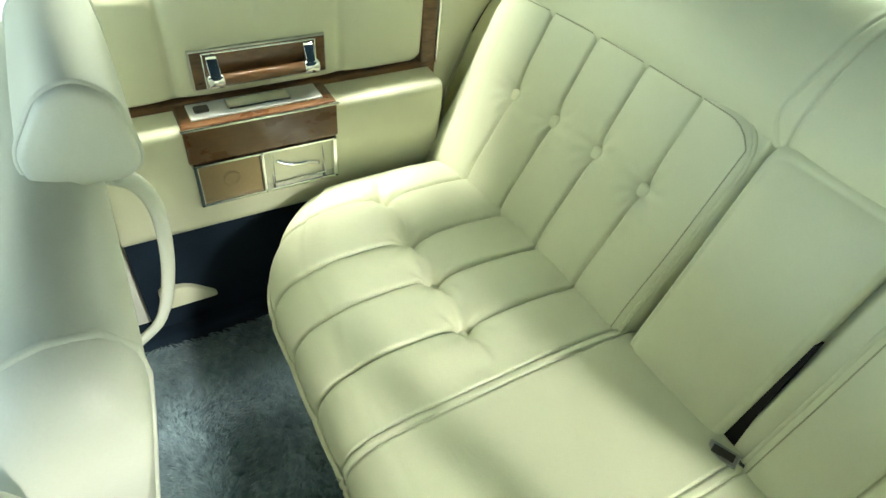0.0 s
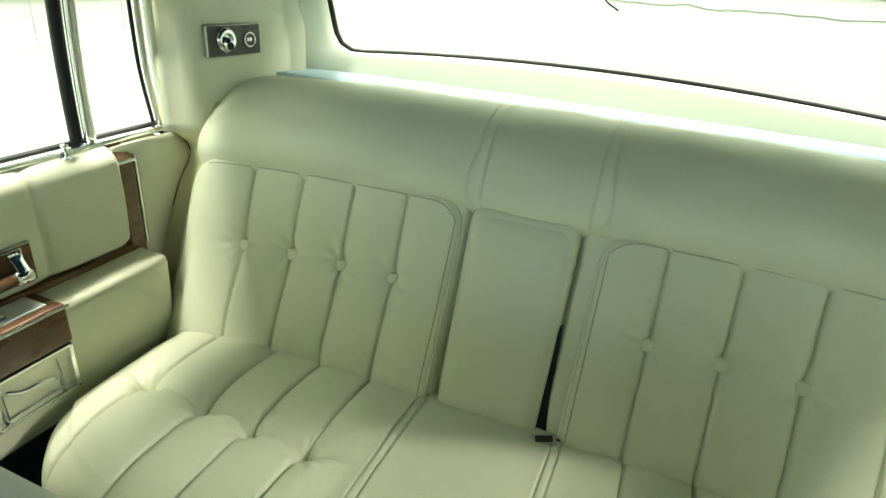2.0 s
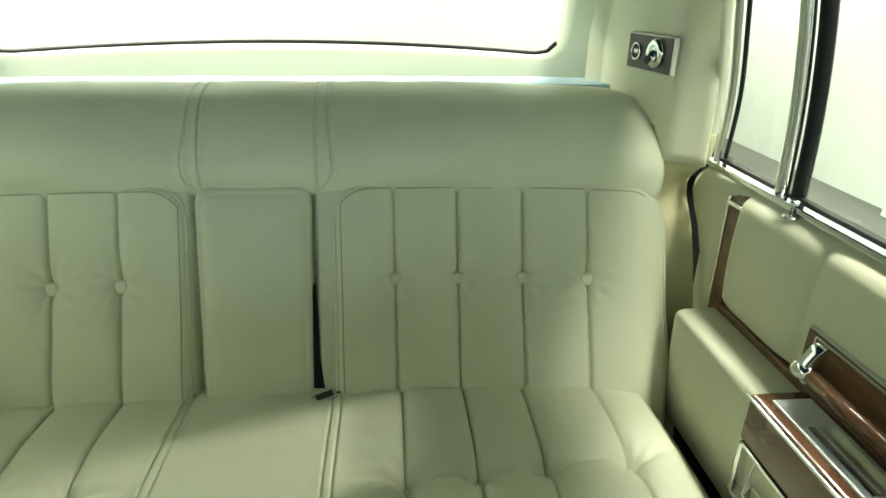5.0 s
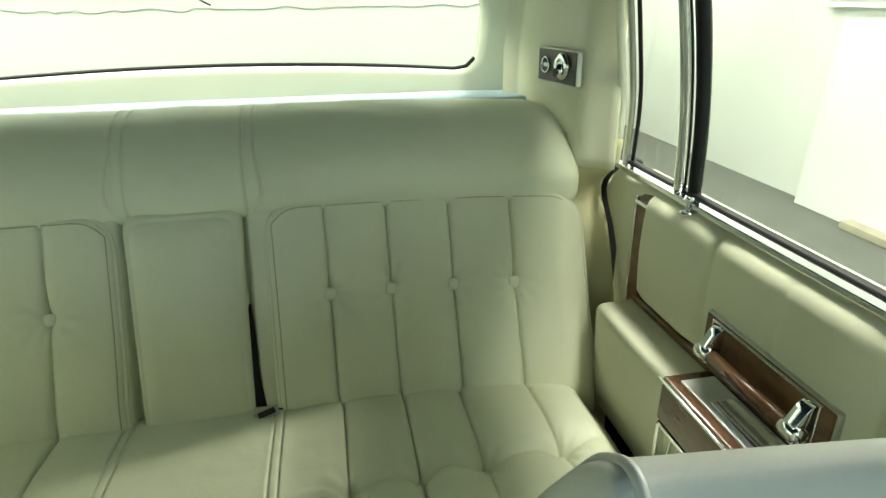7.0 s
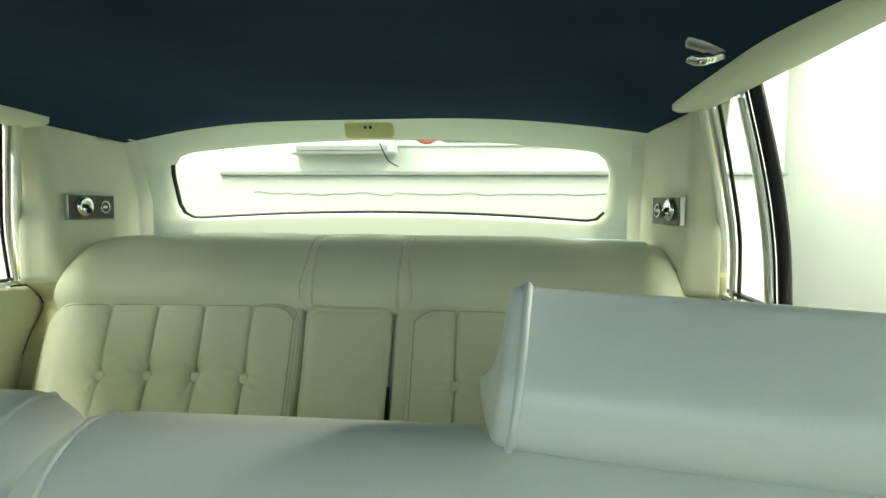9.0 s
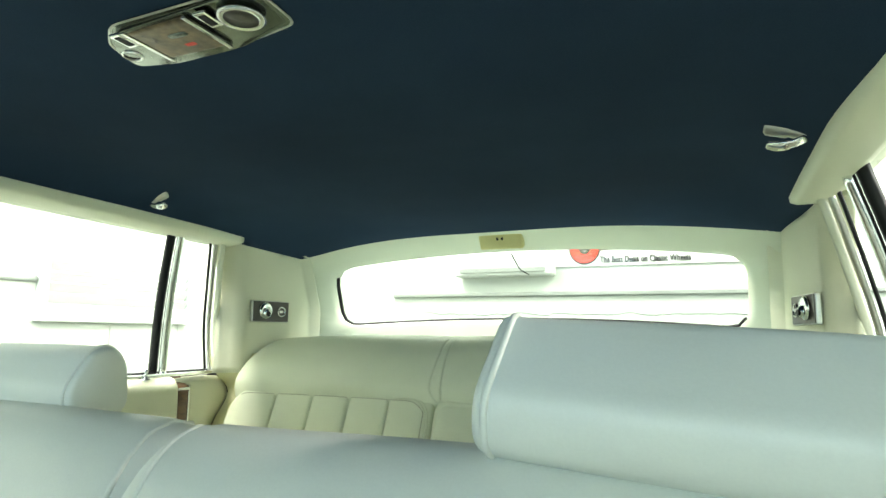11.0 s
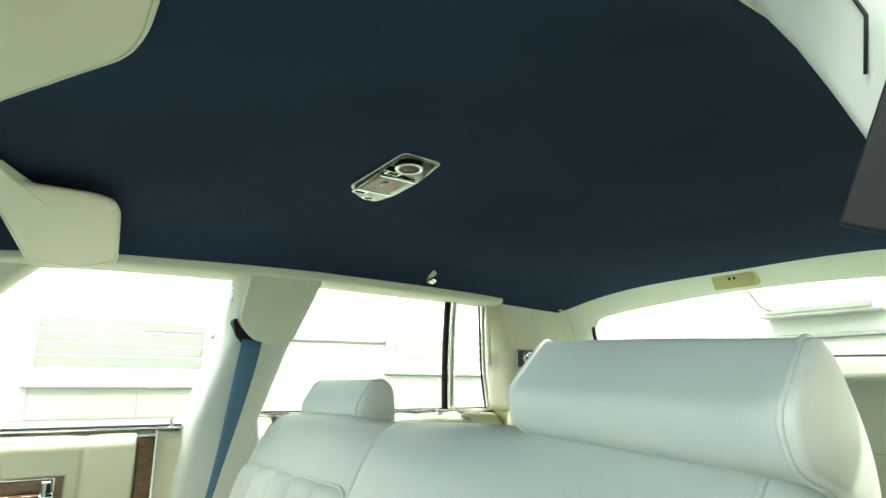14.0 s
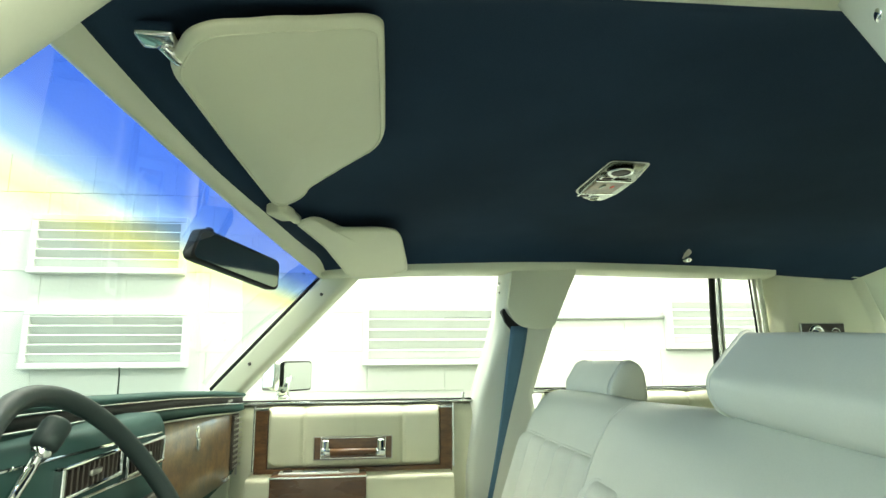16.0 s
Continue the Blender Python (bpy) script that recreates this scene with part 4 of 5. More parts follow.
    part("grip", tube([(X(0.719), h0 + 0.045, 0.654), (X(0.718), (h0 + h1) / 2, 0.654), (X(0.719), h1 - 0.045, 0.654)], 0.0098, 14), WOOD2, plate, "wood handle grip", True)
    # armrest
    a0, a1 = (leg_rear + 0.005 if leg_front is not None else 0.112), (leg_front + 0.01 if leg_front is not None else y1 - 0.01)
    arm = rounded([(0.688, 0.50), (0.685, 0.592), (0.775, 0.596), (0.775, 0.36), (0.735, 0.345), (0.705, 0.37)], 0.016, 5)
    arest = part("armrest", prism([(X(a), b) for a, b in arm], "y", a0, a1, 0.012, 3), VINYL, t, "padded vinyl armrest", True)
    for e in arest.data.polygons:
        e.use_smooth = True
    b0, b1 = by
    blk = part("switch_block", box((X(0.678), b0, 0.527), (X(0.765), b1, 0.601), 0.005), WOOD2, t, "amber burl wood block on the armrest")
    sp = part("switch_plate", box((X(0.695), b0 + 0.02, 0.600), (X(0.748), b1 - 0.02, 0.6045), 0.002), SATIN, blk, "metal switch plate, pale for the window's reflection")
    part("switch", box((X(0.712), b1 - 0.055, 0.603), (X(0.732), b1 - 0.03, 0.609), 0.003), DARKP, sp, "small dark window switch")
    part("ashtray_lid", box((X(0.704), b0 + 0.075, 0.603), (X(0.74), b1 - 0.085, 0.608), 0.003), CHROME, sp, "mirror-bright lid")
    part("chrome_lip", box((X(0.675), b0 - 0.003, 0.5935), (X(0.679), b1 + 0.003, 0.5985), 0.001), CHROME, blk)
    # chrome framed lower panel: ashtray and speaker plate
    fr = part("ashtray_frame", joined(box((X(0.677), b0 + 0.004, 0.436), (X(0.70), b0 + 0.012, 0.526), 0.002), box((X(0.677), b1 - 0.012, 0.436), (X(0.70), b1 - 0.004, 0.526), 0.002),
                                      box((X(0.677), b0 + 0.004, 0.436), (X(0.70), b1 - 0.004, 0.443), 0.002), box((X(0.677), b0 + 0.004, 0.520), (X(0.70), b1 - 0.004, 0.526), 0.002),
                                      box((X(0.677), b0 + 0.143, 0.436), (X(0.70), b0 + 0.150, 0.526), 0.002)), CHROME, t, "chrome frame")
    part("bronze_plate", box((X(0.683), b0 + 0.15, 0.443), (X(0.705), b1 - 0.012, 0.52), 0.002), BROWNP, fr, "bronze coloured plate")
    part("emblem_ring", lathe([(0.010, 0), (0.016, 0), (0.016, 0.004), (0.010, 0.004), (0.010, 0)], (X(0.6835), (b0 + 0.15 + b1 - 0.012) / 2, 0.482), (-s, 0, 0), 20, False), BROWNP, fr, "round embossed emblem", True)
    part("ashtray_back", box((X(0.716), b0 + 0.012, 0.443), (X(0.72), b0 + 0.143, 0.52)), DARKP, fr, "dark ashtray back")
    yc = b0 + 0.0775
    well = joined(turned(box((-0.002, b0 + 0.030, -0.036), (0.002, b0 + 0.125, 0.030)), pose(X(0.706), 0, 0.478, 0, -s * 22, 0)),
                  prism([(X(0.684), 0.446), (X(0.715), 0.446), (X(0.715), 0.518)], "y", b0 + 0.026, b0 + 0.030), prism([(X(0.684), 0.446), (X(0.715), 0.446), (X(0.715), 0.518)], "y", b0 + 0.125, b0 + 0.129))
    part("ashtray_well", well, STEEL, fr, "polished ashtray")
    part("ashtray_rim", tube([(X(0.683), b0 + 0.028, 0.450), (X(0.690), b0 + 0.030, 0.510), (X(0.690), b0 + 0.125, 0.510), (X(0.683), b0 + 0.127, 0.450)], 0.0022, 7, True), CHROME, fr, "bright ashtray rim", True)
    part("ashtray_pull", tube(curve_pts([(X(0.690), yc - 0.040, 0.470), (X(0.684), yc - 0.015, 0.480), (X(0.684), yc + 0.018, 0.484), (X(0.690), yc + 0.042, 0.494)], 5), 0.0045, 9, flat=0.6), CHROME, fr, "curved chrome pull", True)
    return t


rear_label = "cream vinyl rear car door with burl wood trim, closed"
door_pr = door(1, 0.0, 0.76, 0.096, None, (0.332, 0.566), (0.337, 0.606), rear_label)
door_dr = door(-1, 0.0, 0.76, 0.092, None, (0.345, 0.58), (0.350, 0.62), rear_label)
door_pf = door(1, 0.985, 1.70, 1.060, 1.625, (1.236, 1.460), (1.31, 1.57), "cream vinyl front passenger door with burl wood trim, closed")


for o in door_pf.children_recursive:   # the front door sits a little lower at the sill
    fall = 0.032 if o.name.startswith("padded") else 0.004 if o.name.startswith(("wood_trim", "chrome_edge")) else 0.022
    for v in o.data.vertices:
        v.co.z -= fall * float(ease((v.co.z - 0.66) / 0.13))


def rear_end(s):
    """Rounded rear end of a rear door with its dark gap."""
    P = []
    for z in np.linspace(0.30, 0.80, 30):
        e = door_gap(z)
        P.append([(s * (0.775 - 0.014 * math.sin(a)), 0.135 + (e - 0.135) * u, z + 0.006 * math.sin(a) * (z > 0.75)) for u, a in [(k / 14, math.pi * k / 14) for k in range(15)]])
    return P


for s, d in ((1, door_pr), (-1, door_dr)):
    grid("rear_end_panel", rear_end(s), VINYL, d, "plain vinyl end panel", thick=0.006)
    q = rear_end(s)
    part("door_gap_seal", tube([(p[-1][0] + s * 0.004, p[-1][1] - 0.006, p[-1][2]) for p in q] + [(s * 0.782, 0.01, 0.808), (s * 0.785, 0.05, 0.812)], 0.0045, 7), BLACK, d, "black rubber door seal", True)
door_dr.location.x -= 0.015


def lock_knob(x, y, z):
    t = thing("lock_knob", (x, y, z), "chrome door lock knob on the sill", "lock knob", "door locks")
    part("ring", lathe([(0.013, 0), (0.012, 0.003), (0.007, 0.004)], (x, y, z), (0, 0, 1), 18), CHROME, t, "", True)
    part("stem", lathe([(0.0035, 0), (0.0035, 0.018), (0.0065, 0.020), (0.0065, 0.024), (0.003, 0.026)], (x, y, z), (0, 0, 1), 14), CHROME, t, "", True)


lock_knob(0.772, 0.217, 0.803)
lock_knob(-0.775, 0.230, 0.800)
lock_knob(0.785, 1.02, 0.785)


# ---------------- side windows ----------------
def bar(name, a, b, w, d, material, parent, label=""):
    """A bevelled straight bar between two places."""
    a, b = Vector(a), Vector(b)
    m = Matrix.Translation((a + b) / 2) @ (b - a).to_track_quat("Z", "Y").to_matrix().to_4x4()
    L = (b - a).length / 2
    return part(name, turned(box((-w / 2, -d / 2, -L), (w / 2, d / 2, L), min(w, d) * 0.22), m), material, parent, label)


def side_window(s, kind):
    X = lambda v: s * v
    t = thing("side_window", (X(0.79), 0.4 if kind == "rear" else 1.2, 0.81), "clear car side window with chrome and black frame", "car window", "side windows")
    if kind == "rear":
        part("chrome_sill", box((X(0.776), -0.06, 0.806), (X(0.796), 0.84, 0.816), 0.003), CHROME, t, "chrome window sill")
        part("sill_rubber", box((X(0.796), -0.06, 0.803), (X(0.812), 0.84, 0.820), 0.004), BLACK, t, "black sill rubber")
        back = 0.026 if s > 0 else 0.0
        lean = curve_pts([(X(0.796), 0.182 - back, 0.81), (X(0.784), 0.190 - back, 0.93), (X(0.758), 0.204 - back, 1.05), (X(0.712), 0.226 - back, 1.198)], 5)
        part("divider_outer", tube([Vector(p) + Vector((X(0.012), 0.010, 0)) for p in lean], 0.011, 6), BLACK, t, "black outer half of the divider", True)
        part("divider_inner", tube([Vector(p) + Vector((X(-0.006), -0.004, 0)) for p in lean], 0.010, 8), CHROME, t, "bright divider bar", True)
        rear = curve_pts([(X(0.800), -0.022, 0.81), (X(0.787), 0.006, 0.93), (X(0.757), 0.035, 1.05), (X(0.712), 0.076, 1.198)], 5)
        part("rear_channel", tube([Vector(p) + Vector((X(-0.02), -0.004, 0)) for p in rear], 0.008, 8), TRIM, t, "cream window channel", True)
        part("rear_chrome", tube([Vector(p) + Vector((X(-0.006), 0.006, 0)) for p in rear], 0.006, 8), STEEL, t, "bright window channel", True)
        part("rear_rubber", tube([Vector(p) + Vector((X(0.006), 0.012, 0)) for p in rear], 0.0038, 6), BLACK, t, "", True)
        P = [[(X(np.interp(z, [0.81, 1.205], [0.802, 0.742]) + 0.012 * math.sin(math.pi * (z - 0.81) / 0.36)), y, z) for z in np.linspace(0.81, 1.205, 11)] for y in (-0.05, 0.25, 0.5, 0.83)]
    else:
        part("chrome_sill", box((X(0.782), 0.98, 0.783), (X(0.796), 1.72, 0.789), 0.002), CHROME, t, "chrome window sill")
        part("sill_rubber", box((X(0.794), 0.98, 0.781), (X(0.812), 1.72, 0.793), 0.003), BLACK, t, "black sill rubber")
        P = [[(X(np.interp(z, [0.80, 1.165], [0.802, 0.738]) + 0.012 * math.sin(math.pi * (z - 0.81) / 0.36)), y, z) for z in np.linspace(0.785, 1.165, 10)] for y in (0.93, 1.2, 1.45, 1.68)]
    g = grid("pane", P, GLASS, t, "clear glass pane")
    g.visible_shadow = False


side_window(1, "rear")
side_window(-1, "rear")
side_window(1, "front")


# ---------------- centre pillars with belts ----------------
for s in (1, -1):
    X = lambda v: s * v
    P = []
    for k in np.linspace(0, 1, 30):
        z = 1.19 - 1.13 * k
        yr = np.interp(z, [0.06, 0.60, 0.80, 1.19], [0.74, 0.775, 0.815, 0.695])
        yf = np.interp(z, [0.06, 0.58, 0.79, 1.02, 1.19], [1.02, 1.012, 0.975, 0.908, 0.882])
        xi = np.interp(z, [0.06, 0.58, 0.80, 1.19], [0.765, 0.755, 0.738, 0.674])
        if s < 0:
            xi = np.interp(z, [0.06, 0.58, 0.80, 1.02, 1.047, 1.074, 1.095, 1.12, 1.144, 1.165, 1.19], [0.815, 0.805, 0.79, 0.757, 0.745, 0.735, 0.727, 0.715, 0.703, 0.690, 0.678])
            yf = np.interp(z, [0.06, 0.58, 0.79, 1.0, 1.07, 1.19], [1.05, 1.04, 1.0, 0.970, 0.966, 0.964])
        sec = rounded([(xi, yr), (xi, yf), (xi + 0.05, yf + 0.02), (xi + 0.11, yf + 0.02), (xi + 0.11, yr - 0.005), (xi + 0.04, yr - 0.005)], 0.018 if s > 0 else 0.009, 4)
        P.append([(X(a), b, z) for a, b in sec])
    pil = grid("centre_pillar_trim", P, PILLAR, None, "cream vinyl centre pillar trim", loop_v=True, caps=True, category="pillar", kind="structure")
    if s > 0:
        cover = rounded([(0.682, 1.182), (0.884, 1.182), (0.900, 1.06), (0.885, 1.025), (0.855, 1.002), (0.800, 0.995), (0.755, 1.00)], 0.022, 5)
        cv = prism(cover, "x", X(0.662), X(0.69), 0.005, 3)
        for v in cv.verts:
            v.co.x += s * ((1.18 - v.co.z) * 0.17)
        pc = part("pillar_cover", cv, TRIM, None, "cream plastic cover on the centre pillar", category="trim", kind="structure")
    bt = thing("shoulder_belt", (X(0.69), 0.87, 0.9), "blue shoulder belt coming out of the centre pillar" if s > 0 else "empty belt slot filled black for shade in the centre pillar", "seat belt", "shoulder belts")
    if s > 0:
        # solid black shape, its colour standing for the slot's shade
        part("slot", prism(rounded([(0.835, 1.0), (0.862, 1.012), (0.893, 1.035), (0.908, 1.06), (0.915, 1.05), (0.905, 1.015), (0.88, 0.988), (0.842, 0.984)], 0.006, 3), "x", 0.694, 0.74, 0.0), BLACK, bt, "belt slot filled black for shade")
    else:   # black box for the shaded recess on the forward face, the cover's joint above
        sl = turned(box((-0.040, -0.004, -0.055), (0.018, 0.003, 0.045), 0.002), pose(-0.775, 0.978, 1.022, 0, -22, 21.8))
        part("slot", sl, BLACK, bt, "belt slot filled black for shade")
        part("cover_joint", tube([(-0.762, 0.981, 1.066), (-0.768, 0.984, 1.10), (-0.752, 0.986, 1.15)], 0.0012, 5), BLACK, bt, "thin dark joint", True)
    B = []
    for k in np.linspace(0, 1, 26) if s > 0 else ():
        z = 1.005 - 0.66 * k
        yc = 0.862 + 0.135 * k ** 1.15
        hw = 0.026 - 0.016 * ease(k * 1.5)
        tw = 0.6 * ease(k * 1.3)
        B.append([(X(0.694 + 0.03 * k - hw * q * math.sin(tw)), yc + hw * q * math.cos(tw), z) for q in (-1, -0.5, 0, 0.5, 1)])
    if s > 0:
        grid("webbing", B, WEB, bt, "blue belt webbing", thick=0.0022)
    for z in (1.135, 1.108) if s > 0 else (1.136,):
        part("trim_screw", dome((X(0.732), 0.974, z + 0.008) if s < 0 else (X(0.72), 0.915, z), (X(-0.4), 1, 0), 0.006, 0.004), CHROME, pil, "", True)

# windshield pillars and glass
for s in (1, -1):
    X = lambda v: s * v
    P = []
    for k in np.linspace(-0.05, 1.12, 26):
        z = 1.150 - 0.325 * k
        y0 = 1.348 + 0.312 * k + (0.12 if s < 0 else 0)
        wdt = 0.093 - 0.008 * k
        xx = 0.712 + 0.02 * k
        sec = rounded([(xx - 0.02, y0 + 0.012), (xx - 0.022, y0 + wdt), (xx + 0.03, y0 + wdt + 0.03), (xx + 0.07, y0 + 0.04), (xx + 0.05, y0 - 0.008), (xx, y0 - 0.006)], 0.012, 4)
        P.append([(X(a), b, z) for a, b in sec])
    ap = grid("windshield_pillar_trim", P, TRIM, None, "cream windshield pillar trim", loop_v=True, caps=True, category="pillar", kind="structure")
    if s > 0:
        for c in ((0.694, 1.447, 1.097), (0.700, 1.640, 0.900)):
            part("trim_screw", dome(c, (-1, -0.15, 0.1), 0.005, 0.003), DARKP, ap, "", True)
    part("windshield_seal", tube([(X(0.700), 1.452 + (0.12 if s < 0 else 0), 1.15), (X(0.716), 1.745 + (0.12 if s < 0 else 0), 0.83)], 0.006, 7), BLACK, None, "black windshield seal", True, "seal", "structure")
P = []
for x in np.linspace(-0.73, 0.73, 41):
    yt = glass_top(x) + 0.004
    P.append([(x * (1 + 0.03 * k), yt + 0.35 * k + 0.02 * math.sin(math.pi * k), 1.156 - 0.02 * x * x - 0.366 * k) for k in np.linspace(0, 1, 16)])
ws = grid("windshield", P, SHIELD, None, "clear windshield with a blue shade band along its top", category="windshield", kind="structure")
ws.visible_shadow = False

# ---------------- sail panel lamps ----------------
def sail_lamp(s, y0, y1):
    """Dark plate with a chrome reading lamp and a small round emblem; y0 is its rear end."""
    xa, xb = (0.6735, 0.697)
    ax = Vector((0, y1 - y0, 0)) + Vector((s * (xb - xa), 0, 0))
    L = ax.length
    m = Matrix.Translation((s * (xa + xb) / 2, (y0 + y1) / 2, 0.984)) @ pose(0, 0, 0, 0, 0, math.degrees(math.atan2(ax.y, ax.x)))
    t = thing("reading_lamp", (s * 0.69, (y0 + y1) / 2, 0.984), "dark plate with chrome reading lamp on the sail panel", "lamp", "reading lamps")
    n = 1 if s > 0 else -1   # side of the plate that faces the cabin
    part("chrome_rim", turned(box((-L / 2, -0.006, -0.031), (L / 2, 0.006, 0.031), 0.003), m), STEEL, t, "thin bright rim")
    part("plate", turned(box((-L / 2 + 0.0022, n * 0.002, -0.0288), (L / 2 - 0.0022, n * 0.0075, 0.0288), 0.0015), m), DARKP, t, "dark brown plate")
    nv = m.to_3x3() @ Vector((0, n, 0))
    c1 = m @ Vector((L * 0.17, n * 0.008, 0.002))
    part("lamp_bezel", lathe([(0.024, 0), (0.024, 0.004), (0.017, 0.009), (0.012, 0.005)], c1, nv, 24), CHROME, t, "chrome lamp bezel", True)
    part("lamp_eye", dome(c1 + nv * 0.003 + Vector((0, 0, -0.006)), nv + Vector((0, 0.3, -0.2)), 0.013, 0.014), CHROME, t, "swivelling chrome lamp", True)
    part("lamp_opening", lathe([(0.008, 0), (0.0075, 0.001)], c1 + nv * 0.0165 + Vector((0, 0.003, -0.010)), nv, 16), BLACK, t)
    c2 = m @ Vector((-L * 0.27, n * 0.008, 0.0))
    part("emblem_ring", lathe([(0.0125, 0), (0.015, 0), (0.015, 0.003), (0.0125, 0.003), (0.0125, 0)], c2, nv, 20, False), CHROME, t, "round chrome emblem", True)
    part("emblem", turned(box((-0.0065, n * 0.008, -0.0035), (0.0065, n * 0.010, 0.0035), 0.001), m @ Matrix.Translation((-L * 0.27, 0, 0))), STEEL, t)


sail_lamp(1, -0.194, -0.060)
sail_lamp(-1, -0.165, -0.030)

# ---------------- fittings on the roof lining ----------------
dz = 1.2465
dl = thing("dome_lamp", (-0.012, 0.855, dz), "clear and chrome dome lamp on the navy headliner", "lamp")
body = rounded([(-0.114, 0.829), (-0.118, 0.903), (0.076, 0.899), (0.116, 0.868), (0.128, 0.822), (0.070, 0.809), (-0.030, 0.813)], 0.014, 5)
# chrome rim; the dark headliner it mirrors is put into the colour
part("rim", prism(body, "z", dz - 0.004, dz + 0.006, 0.002), LENS, dl, "chrome rim with dark reflections in its colour")
sm = [(0.005 + (x - 0.005) * 0.94, 0.857 + (y - 0.857) * 0.9) for x, y in body]
hb = prism(sm, "z", dz - 0.022, dz, 0.006, 3)
for v in hb.verts:
    if v.co.z < dz - 0.01:
        v.co.z += 0.016 * ease((-0.05 - v.co.x) / 0.06)
part("housing", hb, LENS, dl, "clear plastic housing", True)
rec = part("bulb_recess", box((-0.020, 0.828, dz - 0.0235), (0.062, 0.890, dz - 0.008), 0.004), REFL, dl, "dark amber bulb recess")
part("bulb", lathe([(0.003, 0), (0.0045, 0.004), (0.0045, 0.022), (0.002, 0.026)], (-0.002, 0.868, dz - 0.0235), (1, 0, 0), 14), LENS, rec, "small clear bulb", True)
part("red_contact", box((0.006, 0.844, dz - 0.0250), (0.020, 0.850, dz - 0.023), 0.001), RED, rec, "red contact strip")
for x in (-0.0225, 0.0645):
    part("reflector_rib", box((x - 0.0025, 0.823, dz - 0.0255), (x + 0.0025, 0.893, dz - 0.018), 0.001), CHROME, dl, "chrome rib")
for x, r, yy in ((-0.076, 0.024, 0.868), (0.100, 0.012, 0.850)):
    ring = part("map_lens_ring", lathe([(r * 0.78, 0), (r, 0), (r * 1.05, 0.004), (r * 0.9, 0.009), (r * 0.74, 0.006)], (x, yy, dz - 0.018), (0, 0, -1), 28, False), CHROME, dl, "chrome map lens ring", True)
    part("map_lens", lathe([(r * 0.80, -0.002), (r * 0.78, 0.003), (r * 0.2, 0.0035)], (x, yy, dz - 0.018), (0, 0, -1), 24), DARKP, ring, "dark round map lens", True)
for x in (-0.044, 0.076):
    part("switch_surround", box((x - 0.008, 0.866, dz - 0.026), (x + 0.008, 0.894, dz - 0.018), 0.002), CHROME, dl)
    part("switch", box((x - 0.005, 0.870, dz - 0.028), (x + 0.005, 0.890, dz - 0.018), 0.002), BLACK, dl, "small black rocker switch")
part("rim_bead", tube([(x, y, dz - 0.005) for x, y in body], 0.0016, 8, True), STEEL, dl, "thin metal rim bead", True)


for o in dl.children_recursive:   # a shallow fitting, let into the lining
    for v in o.data.vertices:
        v.co.z = dz + 0.003 + (v.co.z - dz) * 0.42


def coat_hook(s):
    t = thing("coat_hook", (s * 0.60, 0.360, 1.218), "chrome coat hook on the headliner", "coat hook", "coat hooks")
    part("base", tube(curve_pts([(s * 0.638, 0.362, 1.207), (s * 0.621, 0.361, 1.215), (s * 0.603, 0.360, 1.222), (s * 0.585, 0.360, 1.226)], 5), [0.003] + [0.008] * 6 + [0.011] * 6 + [0.010] * 2 + [0.005], 10, flat=0.35), STEEL, t, "", True)
    part("prong", tube(curve_pts([(s * 0.639, 0.362, 1.206), (s * 0.621, 0.360, 1.200), (s * 0.603, 0.358, 1.198), (s * 0.587, 0.358, 1.202)], 5), [0.003] + [0.007] * 6 + [0.008] * 6 + [0.007] * 2 + [0.004], 10, flat=0.4), CHROME, t, "", True)


coat_hook(1)
coat_hook(-1)

cd = thing("rear_sensor_box", (0, -0.27, 1.18), "yellowed plastic box on the rear window header", "plastic box")
part("case", turned(box((-0.064, -0.014, -0.030), (0.064, 0.010, 0.022), 0.006), pose(0.022, -0.292, 1.194, -28, 0, 0)), YELLOW, cd, "", True)
for x in (-0.006, 0.008):
    part("dark_slot", turned(box((x - 0.0032, 0.009, -0.001), (x + 0.0032, 0.012, 0.007), 0.001), pose(0.022, -0.292, 1.194, -28, 0, 0)), BLACK, cd, "small dark slot")
part("wire", tube(curve_pts([(0.0, -0.315, 1.155), (-0.006, -0.335, 1.135), (-0.02, -0.34, 1.11), (-0.045, -0.342, 1.095)], 6), 0.0018, 6), BLACK, cd, "thin loose wire", True)


